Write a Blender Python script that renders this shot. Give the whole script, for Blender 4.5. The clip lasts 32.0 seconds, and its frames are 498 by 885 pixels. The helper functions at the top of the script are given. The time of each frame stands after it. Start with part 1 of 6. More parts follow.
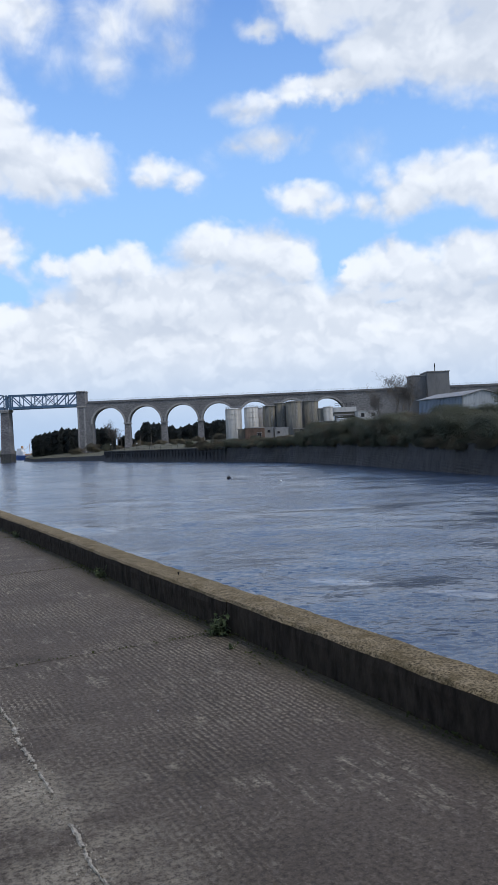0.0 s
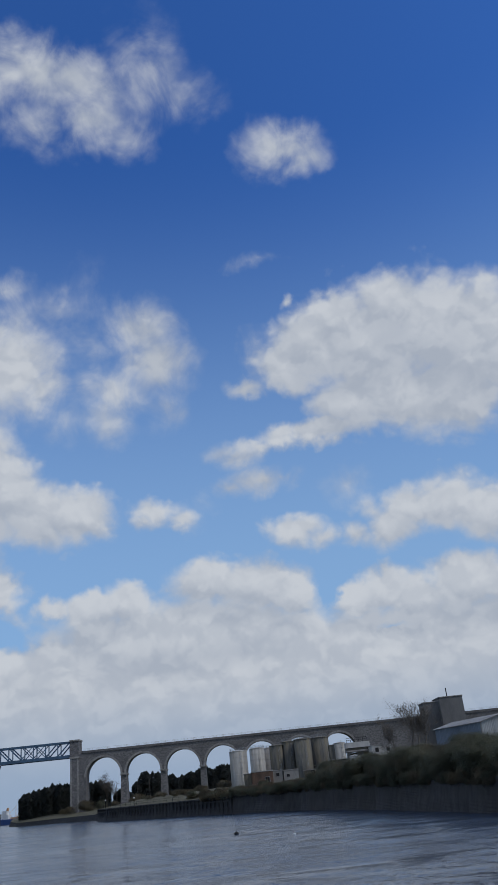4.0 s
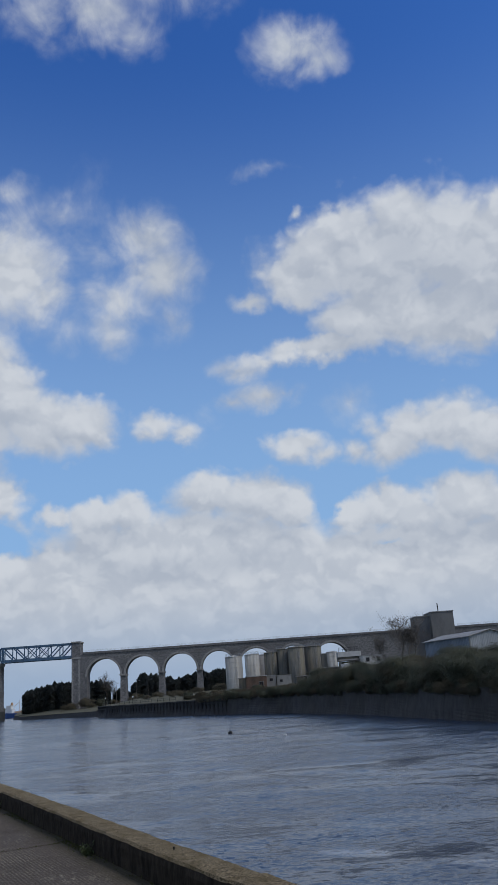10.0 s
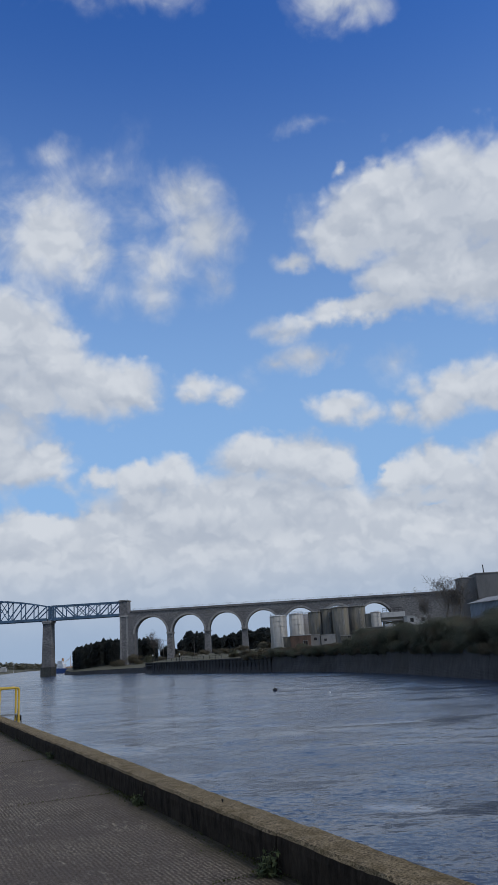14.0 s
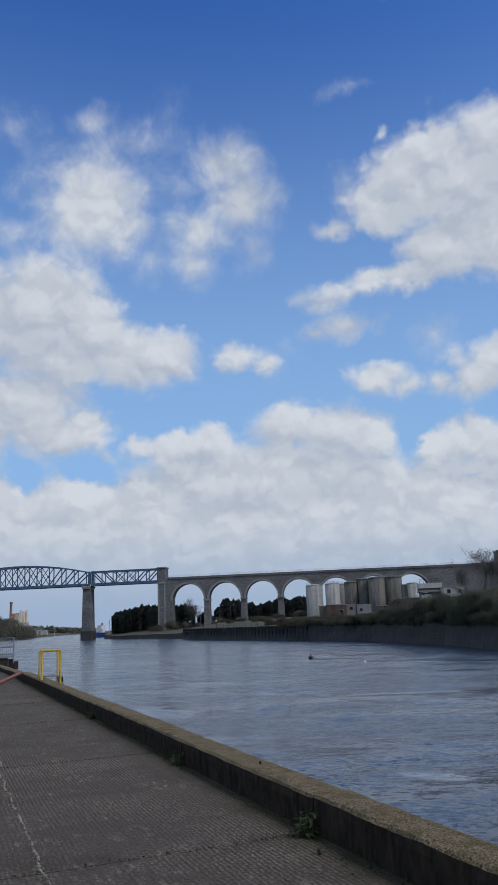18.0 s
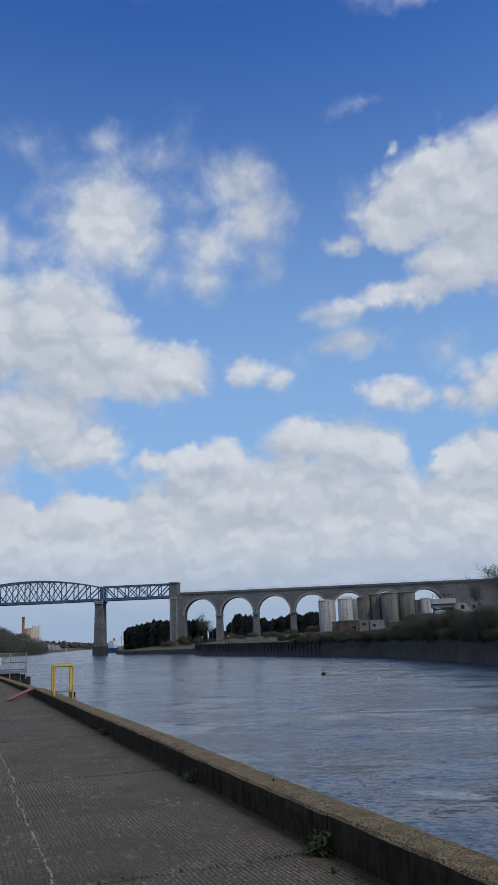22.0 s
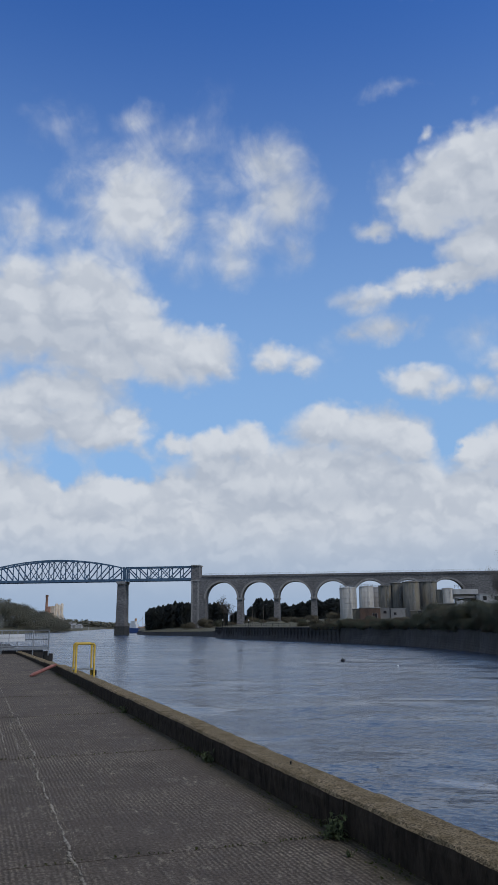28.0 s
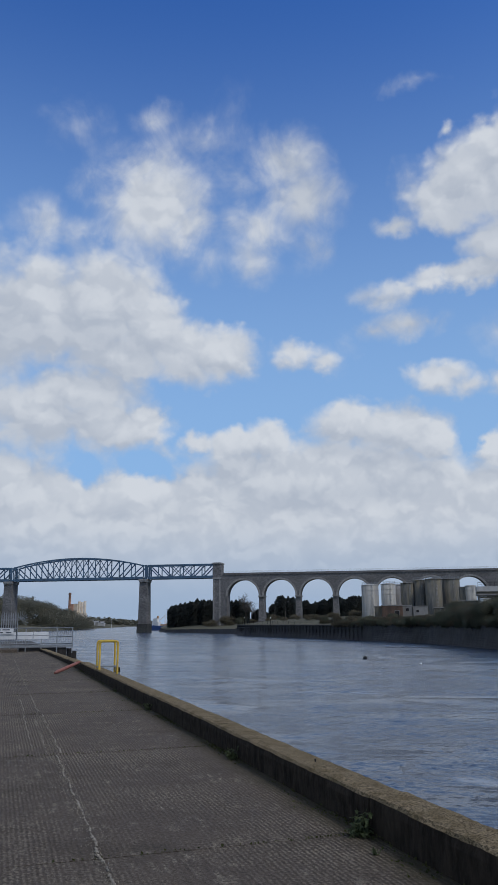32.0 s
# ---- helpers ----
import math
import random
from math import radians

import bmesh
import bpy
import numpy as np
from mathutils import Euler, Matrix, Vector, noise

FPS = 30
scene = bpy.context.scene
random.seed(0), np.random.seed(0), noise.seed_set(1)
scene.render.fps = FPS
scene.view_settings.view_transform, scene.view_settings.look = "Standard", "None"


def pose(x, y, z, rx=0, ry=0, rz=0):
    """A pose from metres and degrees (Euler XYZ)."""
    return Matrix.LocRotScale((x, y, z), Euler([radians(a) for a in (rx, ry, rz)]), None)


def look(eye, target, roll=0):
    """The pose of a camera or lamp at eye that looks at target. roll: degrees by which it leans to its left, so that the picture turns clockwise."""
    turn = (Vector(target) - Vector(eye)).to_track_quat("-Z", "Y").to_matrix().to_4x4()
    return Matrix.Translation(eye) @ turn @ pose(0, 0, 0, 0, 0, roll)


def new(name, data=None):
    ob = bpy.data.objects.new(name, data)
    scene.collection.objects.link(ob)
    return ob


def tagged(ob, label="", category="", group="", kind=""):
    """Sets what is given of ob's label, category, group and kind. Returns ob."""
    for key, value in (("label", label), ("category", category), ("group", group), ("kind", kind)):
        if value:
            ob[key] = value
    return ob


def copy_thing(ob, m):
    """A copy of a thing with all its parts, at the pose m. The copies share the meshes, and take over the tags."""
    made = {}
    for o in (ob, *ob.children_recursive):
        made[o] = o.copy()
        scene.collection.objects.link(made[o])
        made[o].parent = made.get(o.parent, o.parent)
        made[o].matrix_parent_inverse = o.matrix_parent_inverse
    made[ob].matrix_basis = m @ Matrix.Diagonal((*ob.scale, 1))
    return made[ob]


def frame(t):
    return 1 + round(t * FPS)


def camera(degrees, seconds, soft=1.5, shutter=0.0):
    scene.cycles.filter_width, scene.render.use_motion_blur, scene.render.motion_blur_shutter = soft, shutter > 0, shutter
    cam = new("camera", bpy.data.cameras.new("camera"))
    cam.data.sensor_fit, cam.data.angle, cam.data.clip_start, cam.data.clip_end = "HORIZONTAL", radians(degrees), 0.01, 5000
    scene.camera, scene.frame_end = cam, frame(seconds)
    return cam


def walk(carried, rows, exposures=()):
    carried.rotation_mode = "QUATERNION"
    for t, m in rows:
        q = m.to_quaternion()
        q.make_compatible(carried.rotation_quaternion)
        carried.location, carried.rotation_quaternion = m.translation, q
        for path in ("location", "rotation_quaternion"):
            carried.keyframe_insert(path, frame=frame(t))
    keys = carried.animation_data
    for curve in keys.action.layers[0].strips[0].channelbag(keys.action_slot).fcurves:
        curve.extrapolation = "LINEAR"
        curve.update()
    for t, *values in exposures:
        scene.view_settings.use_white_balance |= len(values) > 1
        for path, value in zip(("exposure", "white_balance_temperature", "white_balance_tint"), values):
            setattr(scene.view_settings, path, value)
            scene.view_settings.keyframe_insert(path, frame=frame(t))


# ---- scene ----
cam = camera(35.2, 32.0)
PATH = [
    (0, pose(0.062, -0.126, 1.623, 90.02, 2.54, -0.09)),
    (0.5, pose(0.081, -0.131, 1.630, 95.36, 4.29, 0.09)),
    (1, pose(0.100, -0.131, 1.636, 100.56, 3.93, -3.92)),
    (1.5, pose(0.081, -0.112, 1.644, 106.97, 4.32, -3.97)),
    (2, pose(0.078, -0.092, 1.639, 108.65, 4.32, -4.02)),
    (2.5, pose(0.079, -0.080, 1.618, 110.40, 6.41, -1.11)),
    (3, pose(0.083, -0.072, 1.603, 113.33, 6.90, 1.25)),
    (3.5, pose(0.090, -0.066, 1.599, 114.18, 5.90, 0.59)),
    (4, pose(0.097, -0.063, 1.600, 113.91, 5.58, 0.44)),
    (4.5, pose(0.094, -0.064, 1.605, 112.32, 5.13, 2.06)),
    (6.5, pose(0.084, -0.068, 1.614, 109.50, 4.66, 2.34)),
    (7, pose(0.088, -0.068, 1.622, 108.98, 4.47, -1.54)),
    (7.5, pose(0.070, -0.069, 1.627, 108.89, 4.18, -1.78)),
    (8, pose(0.068, -0.066, 1.628, 108.83, 3.92, -1.80)),
    (8.5, pose(0.079, -0.060, 1.628, 108.58, 3.66, -0.86)),
    (9, pose(0.094, -0.055, 1.627, 108.25, 3.64, -0.20)),
    (9.5, pose(0.083, -0.058, 1.624, 108.06, 3.79, -0.09)),
    (10, pose(0.077, -0.057, 1.622, 107.70, 3.98, 0.03)),
    (10.5, pose(0.077, -0.053, 1.624, 107.21, 3.92, 0.23)),
    (11, pose(0.070, -0.052, 1.619, 106.58, 3.89, 0.64)),
    (11.5, pose(0.072, -0.051, 1.612, 106.23, 3.77, 1.17)),
    (12, pose(0.062, -0.019, 1.620, 105.95, 3.56, 1.69)),
    (12.5, pose(0.057, 0.008, 1.615, 105.39, 3.45, 2.23)),
    (13, pose(0.057, 0.012, 1.615, 105.07, 3.40, 2.66)),
    (13.5, pose(0.059, 0.008, 1.622, 105.10, 3.36, 2.93)),
    (15.5, pose(0.029, 0.015, 1.610, 104.75, 3.20, 4.05)),
    (16, pose(0.029, 0.014, 1.611, 104.40, 3.02, 4.47)),
    (16.5, pose(0.026, 0.019, 1.613, 103.92, 2.94, 4.87)),
    (17, pose(0.025, 0.002, 1.607, 103.41, 2.70, 5.28)),
    (17.5, pose(0.029, -0.004, 1.609, 103.03, 2.42, 5.58)),
    (18, pose(0.029, 0.000, 1.609, 103.01, 2.29, 5.71)),
    (18.5, pose(0.030, -0.004, 1.609, 103.07, 2.27, 5.72)),
    (19, pose(0.025, -0.010, 1.609, 103.15, 2.25, 5.71)),
    (19.5, pose(0.021, -0.017, 1.606, 103.24, 2.18, 5.72)),
    (20, pose(0.018, -0.027, 1.612, 103.25, 2.11, 5.82)),
    (20.5, pose(0.013, -0.028, 1.611, 103.26, 2.10, 6.20)),
    (21, pose(0.021, -0.018, 1.613, 103.34, 2.19, 6.53)),
    (21.5, pose(0.022, -0.015, 1.608, 103.63, 2.11, 6.61)),
    (22, pose(0.024, -0.020, 1.610, 104.12, 2.17, 6.58)),
    (22.5, pose(0.022, -0.016, 1.612, 104.55, 2.04, 6.58)),
    (23, pose(0.021, -0.018, 1.610, 105.14, 2.03, 6.71)),
    (23.5, pose(0.026, -0.003, 1.610, 105.48, 2.03, 6.90)),
    (24, pose(0.028, -0.019, 1.612, 105.81, 1.97, 7.00)),
    (24.5, pose(0.025, -0.019, 1.609, 105.93, 1.86, 7.21)),
    (25, pose(0.027, -0.025, 1.609, 105.90, 1.70, 7.33)),
    (25.5, pose(0.019, -0.034, 1.610, 105.69, 1.25, 7.40)),
    (27.5, pose(0.022, -0.008, 1.605, 103.50, 0.35, 8.00)),
    (28, pose(0.017, 0.006, 1.598, 103.06, 0.44, 8.02)),
    (28.5, pose(0.018, 0.011, 1.598, 102.74, 0.42, 8.10)),
    (29, pose(0.013, 0.011, 1.603, 102.74, 0.54, 8.13)),
    (29.5, pose(0.016, 0.009, 1.599, 102.74, 0.59, 8.20)),
    (30, pose(0.023, 0.005, 1.603, 102.80, 0.73, 8.22)),
    (30.5, pose(0.016, -0.003, 1.599, 102.92, 0.61, 8.16)),
    (31, pose(0.010, 0.000, 1.598, 102.92, 0.62, 8.14)),
    (31.5, pose(0.011, 0.001, 1.604, 102.92, 0.54, 8.22)),
    (32, pose(-0.001, 0.001, 1.600, 102.90, 0.45, 9.57)),
]

EXPOSURES = [(0, 0.4), (1.0, -0.08), (1.6, -0.2), (3, -0.28), (5, -0.3), (9, -0.22), (13, -0.12), (17, -0.1), (32, -0.12)]
walk(cam, PATH, EXPOSURES)

# ---- sky and sun ----
# Heaps of cloud: azimuth from +y to +x and elevation in degrees, half width, half height, density.
LEFT_HEAP = [(-20.6, 22.5, 5.0, 4.0, 1), (-25.3, 21.8, 5.6, 4.1, 1), (-16.8, 21.1, 3.8, 3.0, 1), (-14.3, 19.5, 3.8, 2.6, 1), (-11.2, 19.3, 2.8, 2.1, 1), (-18.9, 19.0, 5.0, 2.4, 1), (-21.6, 16.3, 4.8, 2.4, 0.9), (-16.8, 14.3, 2.5, 1.6, 0.9), (-20.4, 14.0, 4.0, 2.0, 0.9), (-25.1, 14.5, 4.6, 3.1, 0.9), (-29.4, 20.3, 4.9, 4.8, 1), (-33.5, 18.3, 4.6, 3.9, 0.9), (-36.3, 16.2, 3.6, 2.8, 0.8)]
PUFF = [(-16.8, 29.7, 4.3, 3.4, 0.7), (-20.7, 29.8, 2.1, 2.2, 0.36), (-14.4, 28.1, 2.3, 1.8, 0.42), (-22.3, 27.7, 2.9, 1.3, 0.3), (-16.7, 35.1, 1.4, 1.0, 0.22), (-25.2, 27.8, 2.4, 1.4, 0.3)]
WISPS = [(-6.1, 32.7, 2.8, 2.0, 0.46), (-5.0, 30.0, 2.8, 2.3, 0.46), (-8.0, 28.0, 2.7, 1.6, 0.34), (-9.0, 25.8, 1.9, 1.4, 0.28), (-4.4, 27.1, 1.3, 1.6, 0.22), (-12.8, 33.8, 3.0, 0.9, 0.16), (-10.5, 32.3, 1.6, 2.5, 0.14), (-10.4, 28.0, 1.3, 2.1, 0.18), (-12.4, 25.8, 1.9, 0.9, 0.12), (-22.5, 34.1, 1.3, 0.9, 0.1), (2.7, 21.1, 2.1, 1.1, 0.5), (0.4, 20.6, 1.3, 0.6, 0.3), (4.5, 21.1, 1.3, 0.7, 0.3), (0.9, 23.1, 2.0, 0.8, 0.36), (1.9, 27.7, 1.5, 0.6, 0.42), (3.5, 29.8, 1.2, 1.5, 0.34), (-2.6, 19.2, 1.3, 0.8, 0.15), (9.4, 19.7, 1.2, 0.8, 0.12)]
RIGHT_HEAP = [(12.3, 29.7, 5.3, 4.4, 1), (8.2, 30.0, 3.9, 3.0, 1), (5.7, 29.0, 2.1, 1.9, 1), (10.5, 32.1, 3.0, 1.9, 1), (15.1, 31.9, 3.8, 2.6, 1), (18.1, 29.6, 5.2, 4.2, 1), (10.9, 25.8, 3.7, 2.5, 1), (14.6, 25.6, 4.4, 2.6, 1), (8.4, 24.2, 3.2, 1.2, 0.9), (4.4, 24.1, 2.7, 1.0, 0.7), (6.9, 24.0, 2.5, 1.2, 0.9), (2.5, 23.7, 1.7, 0.8, 0.6), (6.6, 33.4, 0.8, 0.6, 0.4), (18.2, 25.2, 4.7, 3.4, 1), (22.0, 27.6, 4.8, 4.7, 1), (25.6, 24.9, 3.9, 3.7, 0.9)]
SMALL = [(-5.5, 19.4, 2.2, 1.1, 0.6), (-3.8, 18.8, 1.5, 0.7, 0.5), (-6.8, 18.6, 1.3, 0.7, 0.45), (4.9, 16.8, 2.3, 1.2, 0.65), (3.1, 17.2, 1.2, 0.7, 0.4), (11.9, 16.6, 2.3, 1.7, 0.8), (13.6, 17.6, 2.3, 1.8, 0.9), (9.4, 16.1, 1.4, 1.0, 0.6), (16.1, 17.2, 2.9, 2.2, 0.9), (10.8, 17.6, 1.6, 1.2, 0.5), (6.5, 16.2, 1.5, 0.9, 0.5), (19.1, 16.3, 3.1, 2.2, 0.9), (22.7, 16.1, 2.6, 2.2, 0.8)]
BANK = [(-2.1, 14.2, 3.1, 1.8, 1), (0.9, 13.6, 3.7, 2.0, 1), (3.7, 12.8, 2.1, 1.8, 1), (-8.1, 13.1, 2.0, 1.7, 1), (-10.6, 12.6, 2.5, 1.4, 1), (-12.9, 12.9, 1.7, 1.1, 0.9), (10.9, 12.0, 2.5, 1.8, 1), (8.4, 11.6, 1.9, 1.3, 1), (12.9, 11.3, 2.3, 1.7, 1), (16.3, 11.6, 3.2, 2.3, 1), (19.8, 10.9, 3.0, 2.2, 1), (23.1, 10.0, 2.9, 2.5, 1), (-18.4, 9.3, 3.4, 1.4, 0.9), (-21.8, 8.3, 3.1, 1.3, 0.9), (-27.1, 9.8, 4.1, 2.3, 0.9), (-4.0, 10.2, 12.3, 3.5, 1), (11.3, 8.3, 8.0, 2.8, 1)]
HIGH = [(7.6, 43.9, 3.5, 1.6, 0.5), (9.7, 42.9, 2.0, 0.9, 0.3), (4.4, 36.7, 1.9, 0.4, 0.16), (-10.2, 46.3, 3.1, 1.9, 0.5), (-11.9, 48.8, 4.7, 2.0, 0.55), (-16.0, 49.3, 5.1, 2.0, 0.55), (-19.4, 48.0, 3.4, 1.7, 0.4), (-15.4, 46.0, 3.0, 1.5, 0.3), (-4.6, 49.4, 3.2, 2.6, 0.28), (-6.4, 45.3, 2.1, 1.1, 0.2), (-1.0, 47.8, 2.6, 1.2, 0.16), (-22.0, 46.1, 2.8, 1.5, 0.2)]
GAP = [(-17.2, 11.2, 3.2, 1.0, 0.5), (-21.5, 10.9, 2.7, 1.1, 0.45), (-12.7, 15.4, 3.4, 0.8, 0.3), (11.4, 9.4, 2.6, 0.4, 0.3), (6.7, 12.2, 0.9, 1.0, 0.35)]

SUN_AZ, SUN_EL = 118.0, 48.0

world = bpy.data.worlds.new("spring_sky")
scene.world = world
world.use_nodes = True
wt = world.node_tree
wt.nodes.clear()


def wn(kind, **props):
    n = wt.nodes.new(kind)
    for k, v in props.items():
        if k == "operation":
            n.operation = v
        elif k == "data_type":
            n.data_type = v
        elif k == "interp":
            n.interpolation_type = v
    return n


def wm(op, a, b=None, c=None):
    n = wn("ShaderNodeMath", operation=op)
    for i, v in enumerate((a, b, c)):
        if v is None:
            continue
        if isinstance(v, (int, float)):
            n.inputs[i].default_value = v
        else:
            wt.links.new(v, n.inputs[i])
    return n.outputs[0]


def wv(op, a, b=None, c=None, out=0):
    n = wn("ShaderNodeVectorMath", operation=op)
    for i, v in enumerate((a, b, c)):
        if v is None:
            continue
        if isinstance(v, (tuple, list)):
            n.inputs[i].default_value = v
        else:
            wt.links.new(v, n.inputs[i])
    return n.outputs[out]


def wnoise(vec, scale, detail, rough=0.55, distortion=0.0):
    n = wt.nodes.new("ShaderNodeTexNoise")
    wt.links.new(vec, n.inputs["Vector"])
    n.inputs["Scale"].default_value, n.inputs["Detail"].default_value = scale, detail
    n.inputs["Roughness"].default_value, n.inputs["Distortion"].default_value = rough, distortion
    return n


def wramp(v, lo, hi, to_lo=0.0, to_hi=1.0):
    n = wn("ShaderNodeMapRange", interp="SMOOTHSTEP")
    wt.links.new(v, n.inputs["Value"])
    for k, x in zip(("From Min", "From Max", "To Min", "To Max"), (lo, hi, to_lo, to_hi)):
        n.inputs[k].default_value = x
    return n.outputs[0]


def wmix(fac, a, b):
    n = wt.nodes.new("ShaderNodeMix")
    n.data_type = "RGBA"
    for sock, v in ((n.inputs[0], fac), (n.inputs[6], a), (n.inputs[7], b)):
        if isinstance(v, (int, float)):
            sock.default_value = v
        elif isinstance(v, tuple):
            sock.default_value = (*v, 1)
        else:
            wt.links.new(v, sock)
    return n.outputs[2]


way = wt.nodes.new("ShaderNodeTexCoord").outputs["Generated"]
parts3 = wt.nodes.new("ShaderNodeSeparateXYZ")
wt.links.new(way, parts3.inputs[0])
DEG = 180 / math.pi
az = wm("MULTIPLY", wm("ARCTAN2", parts3.outputs[0], parts3.outputs[1]), DEG)
el = wm("MULTIPLY", wm("ARCSINE", parts3.outputs[2]), DEG)
flat = wt.nodes.new("ShaderNodeCombineXYZ")
wt.links.new(az, flat.inputs[0])
wt.links.new(el, flat.inputs[1])
# billowing edges: the heaps' outlines are bent by noise of three sizes
big = wnoise(way, 8.0, 2.0, 0.5)
mid = wnoise(way, 22.0, 3.0, 0.55)
fine = wnoise(way, 70.0, 5.0, 0.6)


def warp(p):
    for n, a, b in ((big, 1.6, 1.2), (mid, 2.2, 1.9), (fine, 0.9, 0.8)):
        p = wv("MULTIPLY_ADD", wv("SUBTRACT", n.outputs["Color"], (0.5, 0.5, 0.5)), (a, b, 0.0), p)
    return wv("MULTIPLY", p, (1.0, 1.0, 0.0))


def heaps(p, groups):
    total = None
    for heap in groups:
        for ca, ce, ra, re, dens in heap:
            ra, re = ra * 1.2, re * 1.2
            off = wv("MULTIPLY_ADD", p, (1 / ra, 1 / re, 0), (-ca / ra, -ce / re, 0))
            f = wm("MULTIPLY_ADD", wv("LENGTH", off, out=1), -dens, dens)
            total = f if total is None else wm("SMOOTH_MAX", total, f, 0.1)
    return total


bent = warp(flat.outputs[0])
# cauliflower billows, flattened a little, on all the heaps
bulge = wv("MULTIPLY_ADD", wv("SUBTRACT", mid.outputs["Color"], (0.5, 0.5, 0.5)), (0.05, 0.05, 0.05), way)
bulge = wv("MULTIPLY", bulge, (1.0, 1.0, 1.35))


def billow(p, scale):
    vo = wt.nodes.new("ShaderNodeTexVoronoi")
    vo.feature = "SMOOTH_F1"
    vo.inputs["Scale"].default_value, vo.inputs["Smoothness"].default_value = scale, 0.45
    vo.inputs["Detail"].default_value, vo.inputs["Roughness"].default_value = 2.0, 0.5
    wt.links.new(p, vo.inputs["Vector"])
    return wm("SUBTRACT", 0.5, vo.outputs["Distance"])


def layer(p):
    """The thick heaps, and the closed layer low over the land."""
    c = heaps(p, (LEFT_HEAP, RIGHT_HEAP, SMALL, BANK))
    height = wv("DOT_PRODUCT", p, (0.0, 1.0, 0.0), out=1)
    c = wm("SMOOTH_MAX", c, wm("MULTIPLY", wm("SUBTRACT", 13.3, height), 0.16), 0.12)
    return wm("SUBTRACT", c, wm("MULTIPLY", wm("MAXIMUM", heaps(p, (GAP,)), 0.0), 1.4))


puffy = billow(bulge, 20.0)
cover = wm("MULTIPLY_ADD", puffy, 0.34, layer(bent))
# scattered heaps over the rest of the sky
far_az = wramp(wm("ABSOLUTE", az), 25.0, 34.0)
far_el = wramp(el, 51.0, 58.0)
rest = wm("MAXIMUM", far_az, far_el)
scatter = wm("MULTIPLY", wm("SUBTRACT", wnoise(way, 3.2, 6.0, 0.6).outputs["Fac"], 0.45), 2.5)
cover = wm("ADD", wm("MULTIPLY", cover, wm("SUBTRACT", 1.0, rest)), wm("MULTIPLY", scatter, rest))
wisp = wnoise(way, 24.0, 6.0, 0.56)
frayed = wm("SUBTRACT", wisp.outputs["Fac"], 0.5)
cloud = wramp(wm("MULTIPLY_ADD", frayed, 0.36, cover), -0.15, 0.40)
# thin cloud: soft, see-through, frayed by the wind
thin = heaps(bent, (PUFF, WISPS, HIGH))
torn = wnoise(wv("MULTIPLY", way, (1.0, 1.0, 0.8)), 17.0, 7.0, 0.58, 0.6)
thin = wm("MULTIPLY_ADD", wm("SUBTRACT", torn.outputs["Fac"], 0.5), wramp(thin, -0.3, 0.25, 0.1, 0.85), wm("MULTIPLY_ADD", puffy, 0.12, thin))
thin = wm("MULTIPLY", wramp(thin, -0.16, 0.46), wm("SUBTRACT", 1.0, rest))
cloud = wm("SUBTRACT", 1.0, wm("MULTIPLY", wm("SUBTRACT", 1.0, cloud), wm("SUBTRACT", 1.0, thin)))
cloud = wm("MULTIPLY", cloud, 0.97)

sky = wt.nodes.new("ShaderNodeTexSky")
sky.sky_type, sky.sun_disc = "NISHITA", False
sky.sun_elevation, sky.sun_rotation = radians(SUN_EL), radians(SUN_AZ)
sky.air_density, sky.dust_density, sky.ozone_density = 1.0, 0.4, 2.0
blue = wv("MULTIPLY", sky.outputs[0], (0.040, 0.087, 0.165))
# thin haze pales the blue towards the land
haze = wramp(el, 46.0, 8.0, 0.0, 0.82)
blue = wmix(haze, blue, (0.32, 0.53, 0.80))
# relief of the clouds: bright crests, grey hollows and undersides
above = layer(wv("ADD", bent, (0.7, 1.7, 0.0)))
rim = wramp(wm("SUBTRACT", cover, above), -0.35, 0.55)
lift = wv("ADD", way, (0.007, 0.0, 0.016))
broad = wm("SUBTRACT", wnoise(way, 9.0, 3.0, 0.5).outputs["Fac"], wnoise(lift, 9.0, 3.0, 0.5).outputs["Fac"])
crest = wm("SUBTRACT", puffy, billow(wv("ADD", bulge, (0.007, 0.0, 0.016)), 20.0))
fold = wm("MULTIPLY_ADD", crest, 0.55, wm("MULTIPLY", broad, 0.8))
tone = wm("MULTIPLY_ADD", rim, 0.55, wramp(fold, -0.17, 0.17, 0.08, 0.40))
white = wmix(tone, (0.45, 0.505, 0.60), (0.70, 0.74, 0.80))
veil = wramp(el, 8.0, 0.5, 0.0, 1.0)
white = wmix(veil, white, (0.35, 0.46, 0.635))
colour = wmix(cloud, blue, white)
bg = wt.nodes.new("ShaderNodeBackground")
bg.inputs["Strength"].default_value = 1.0
wt.links.new(colour, bg.inputs["Color"])
out = wt.nodes.new("ShaderNodeOutputWorld")
wt.links.new(bg.outputs[0], out.inputs[0])

sun_data = bpy.data.lights.new("sun", "SUN")
sun_data.energy, sun_data.angle, sun_data.color = 1.5, radians(11), (1.0, 0.95, 0.88)
sun = new("sun", sun_data)
sun_dir = Vector((math.sin(radians(SUN_AZ)) * math.cos(radians(SUN_EL)), math.cos(radians(SUN_AZ)) * math.cos(radians(SUN_EL)), math.sin(radians(SUN_EL))))
sun.matrix_world = look(sun_dir * 100, (0, 0, 0))

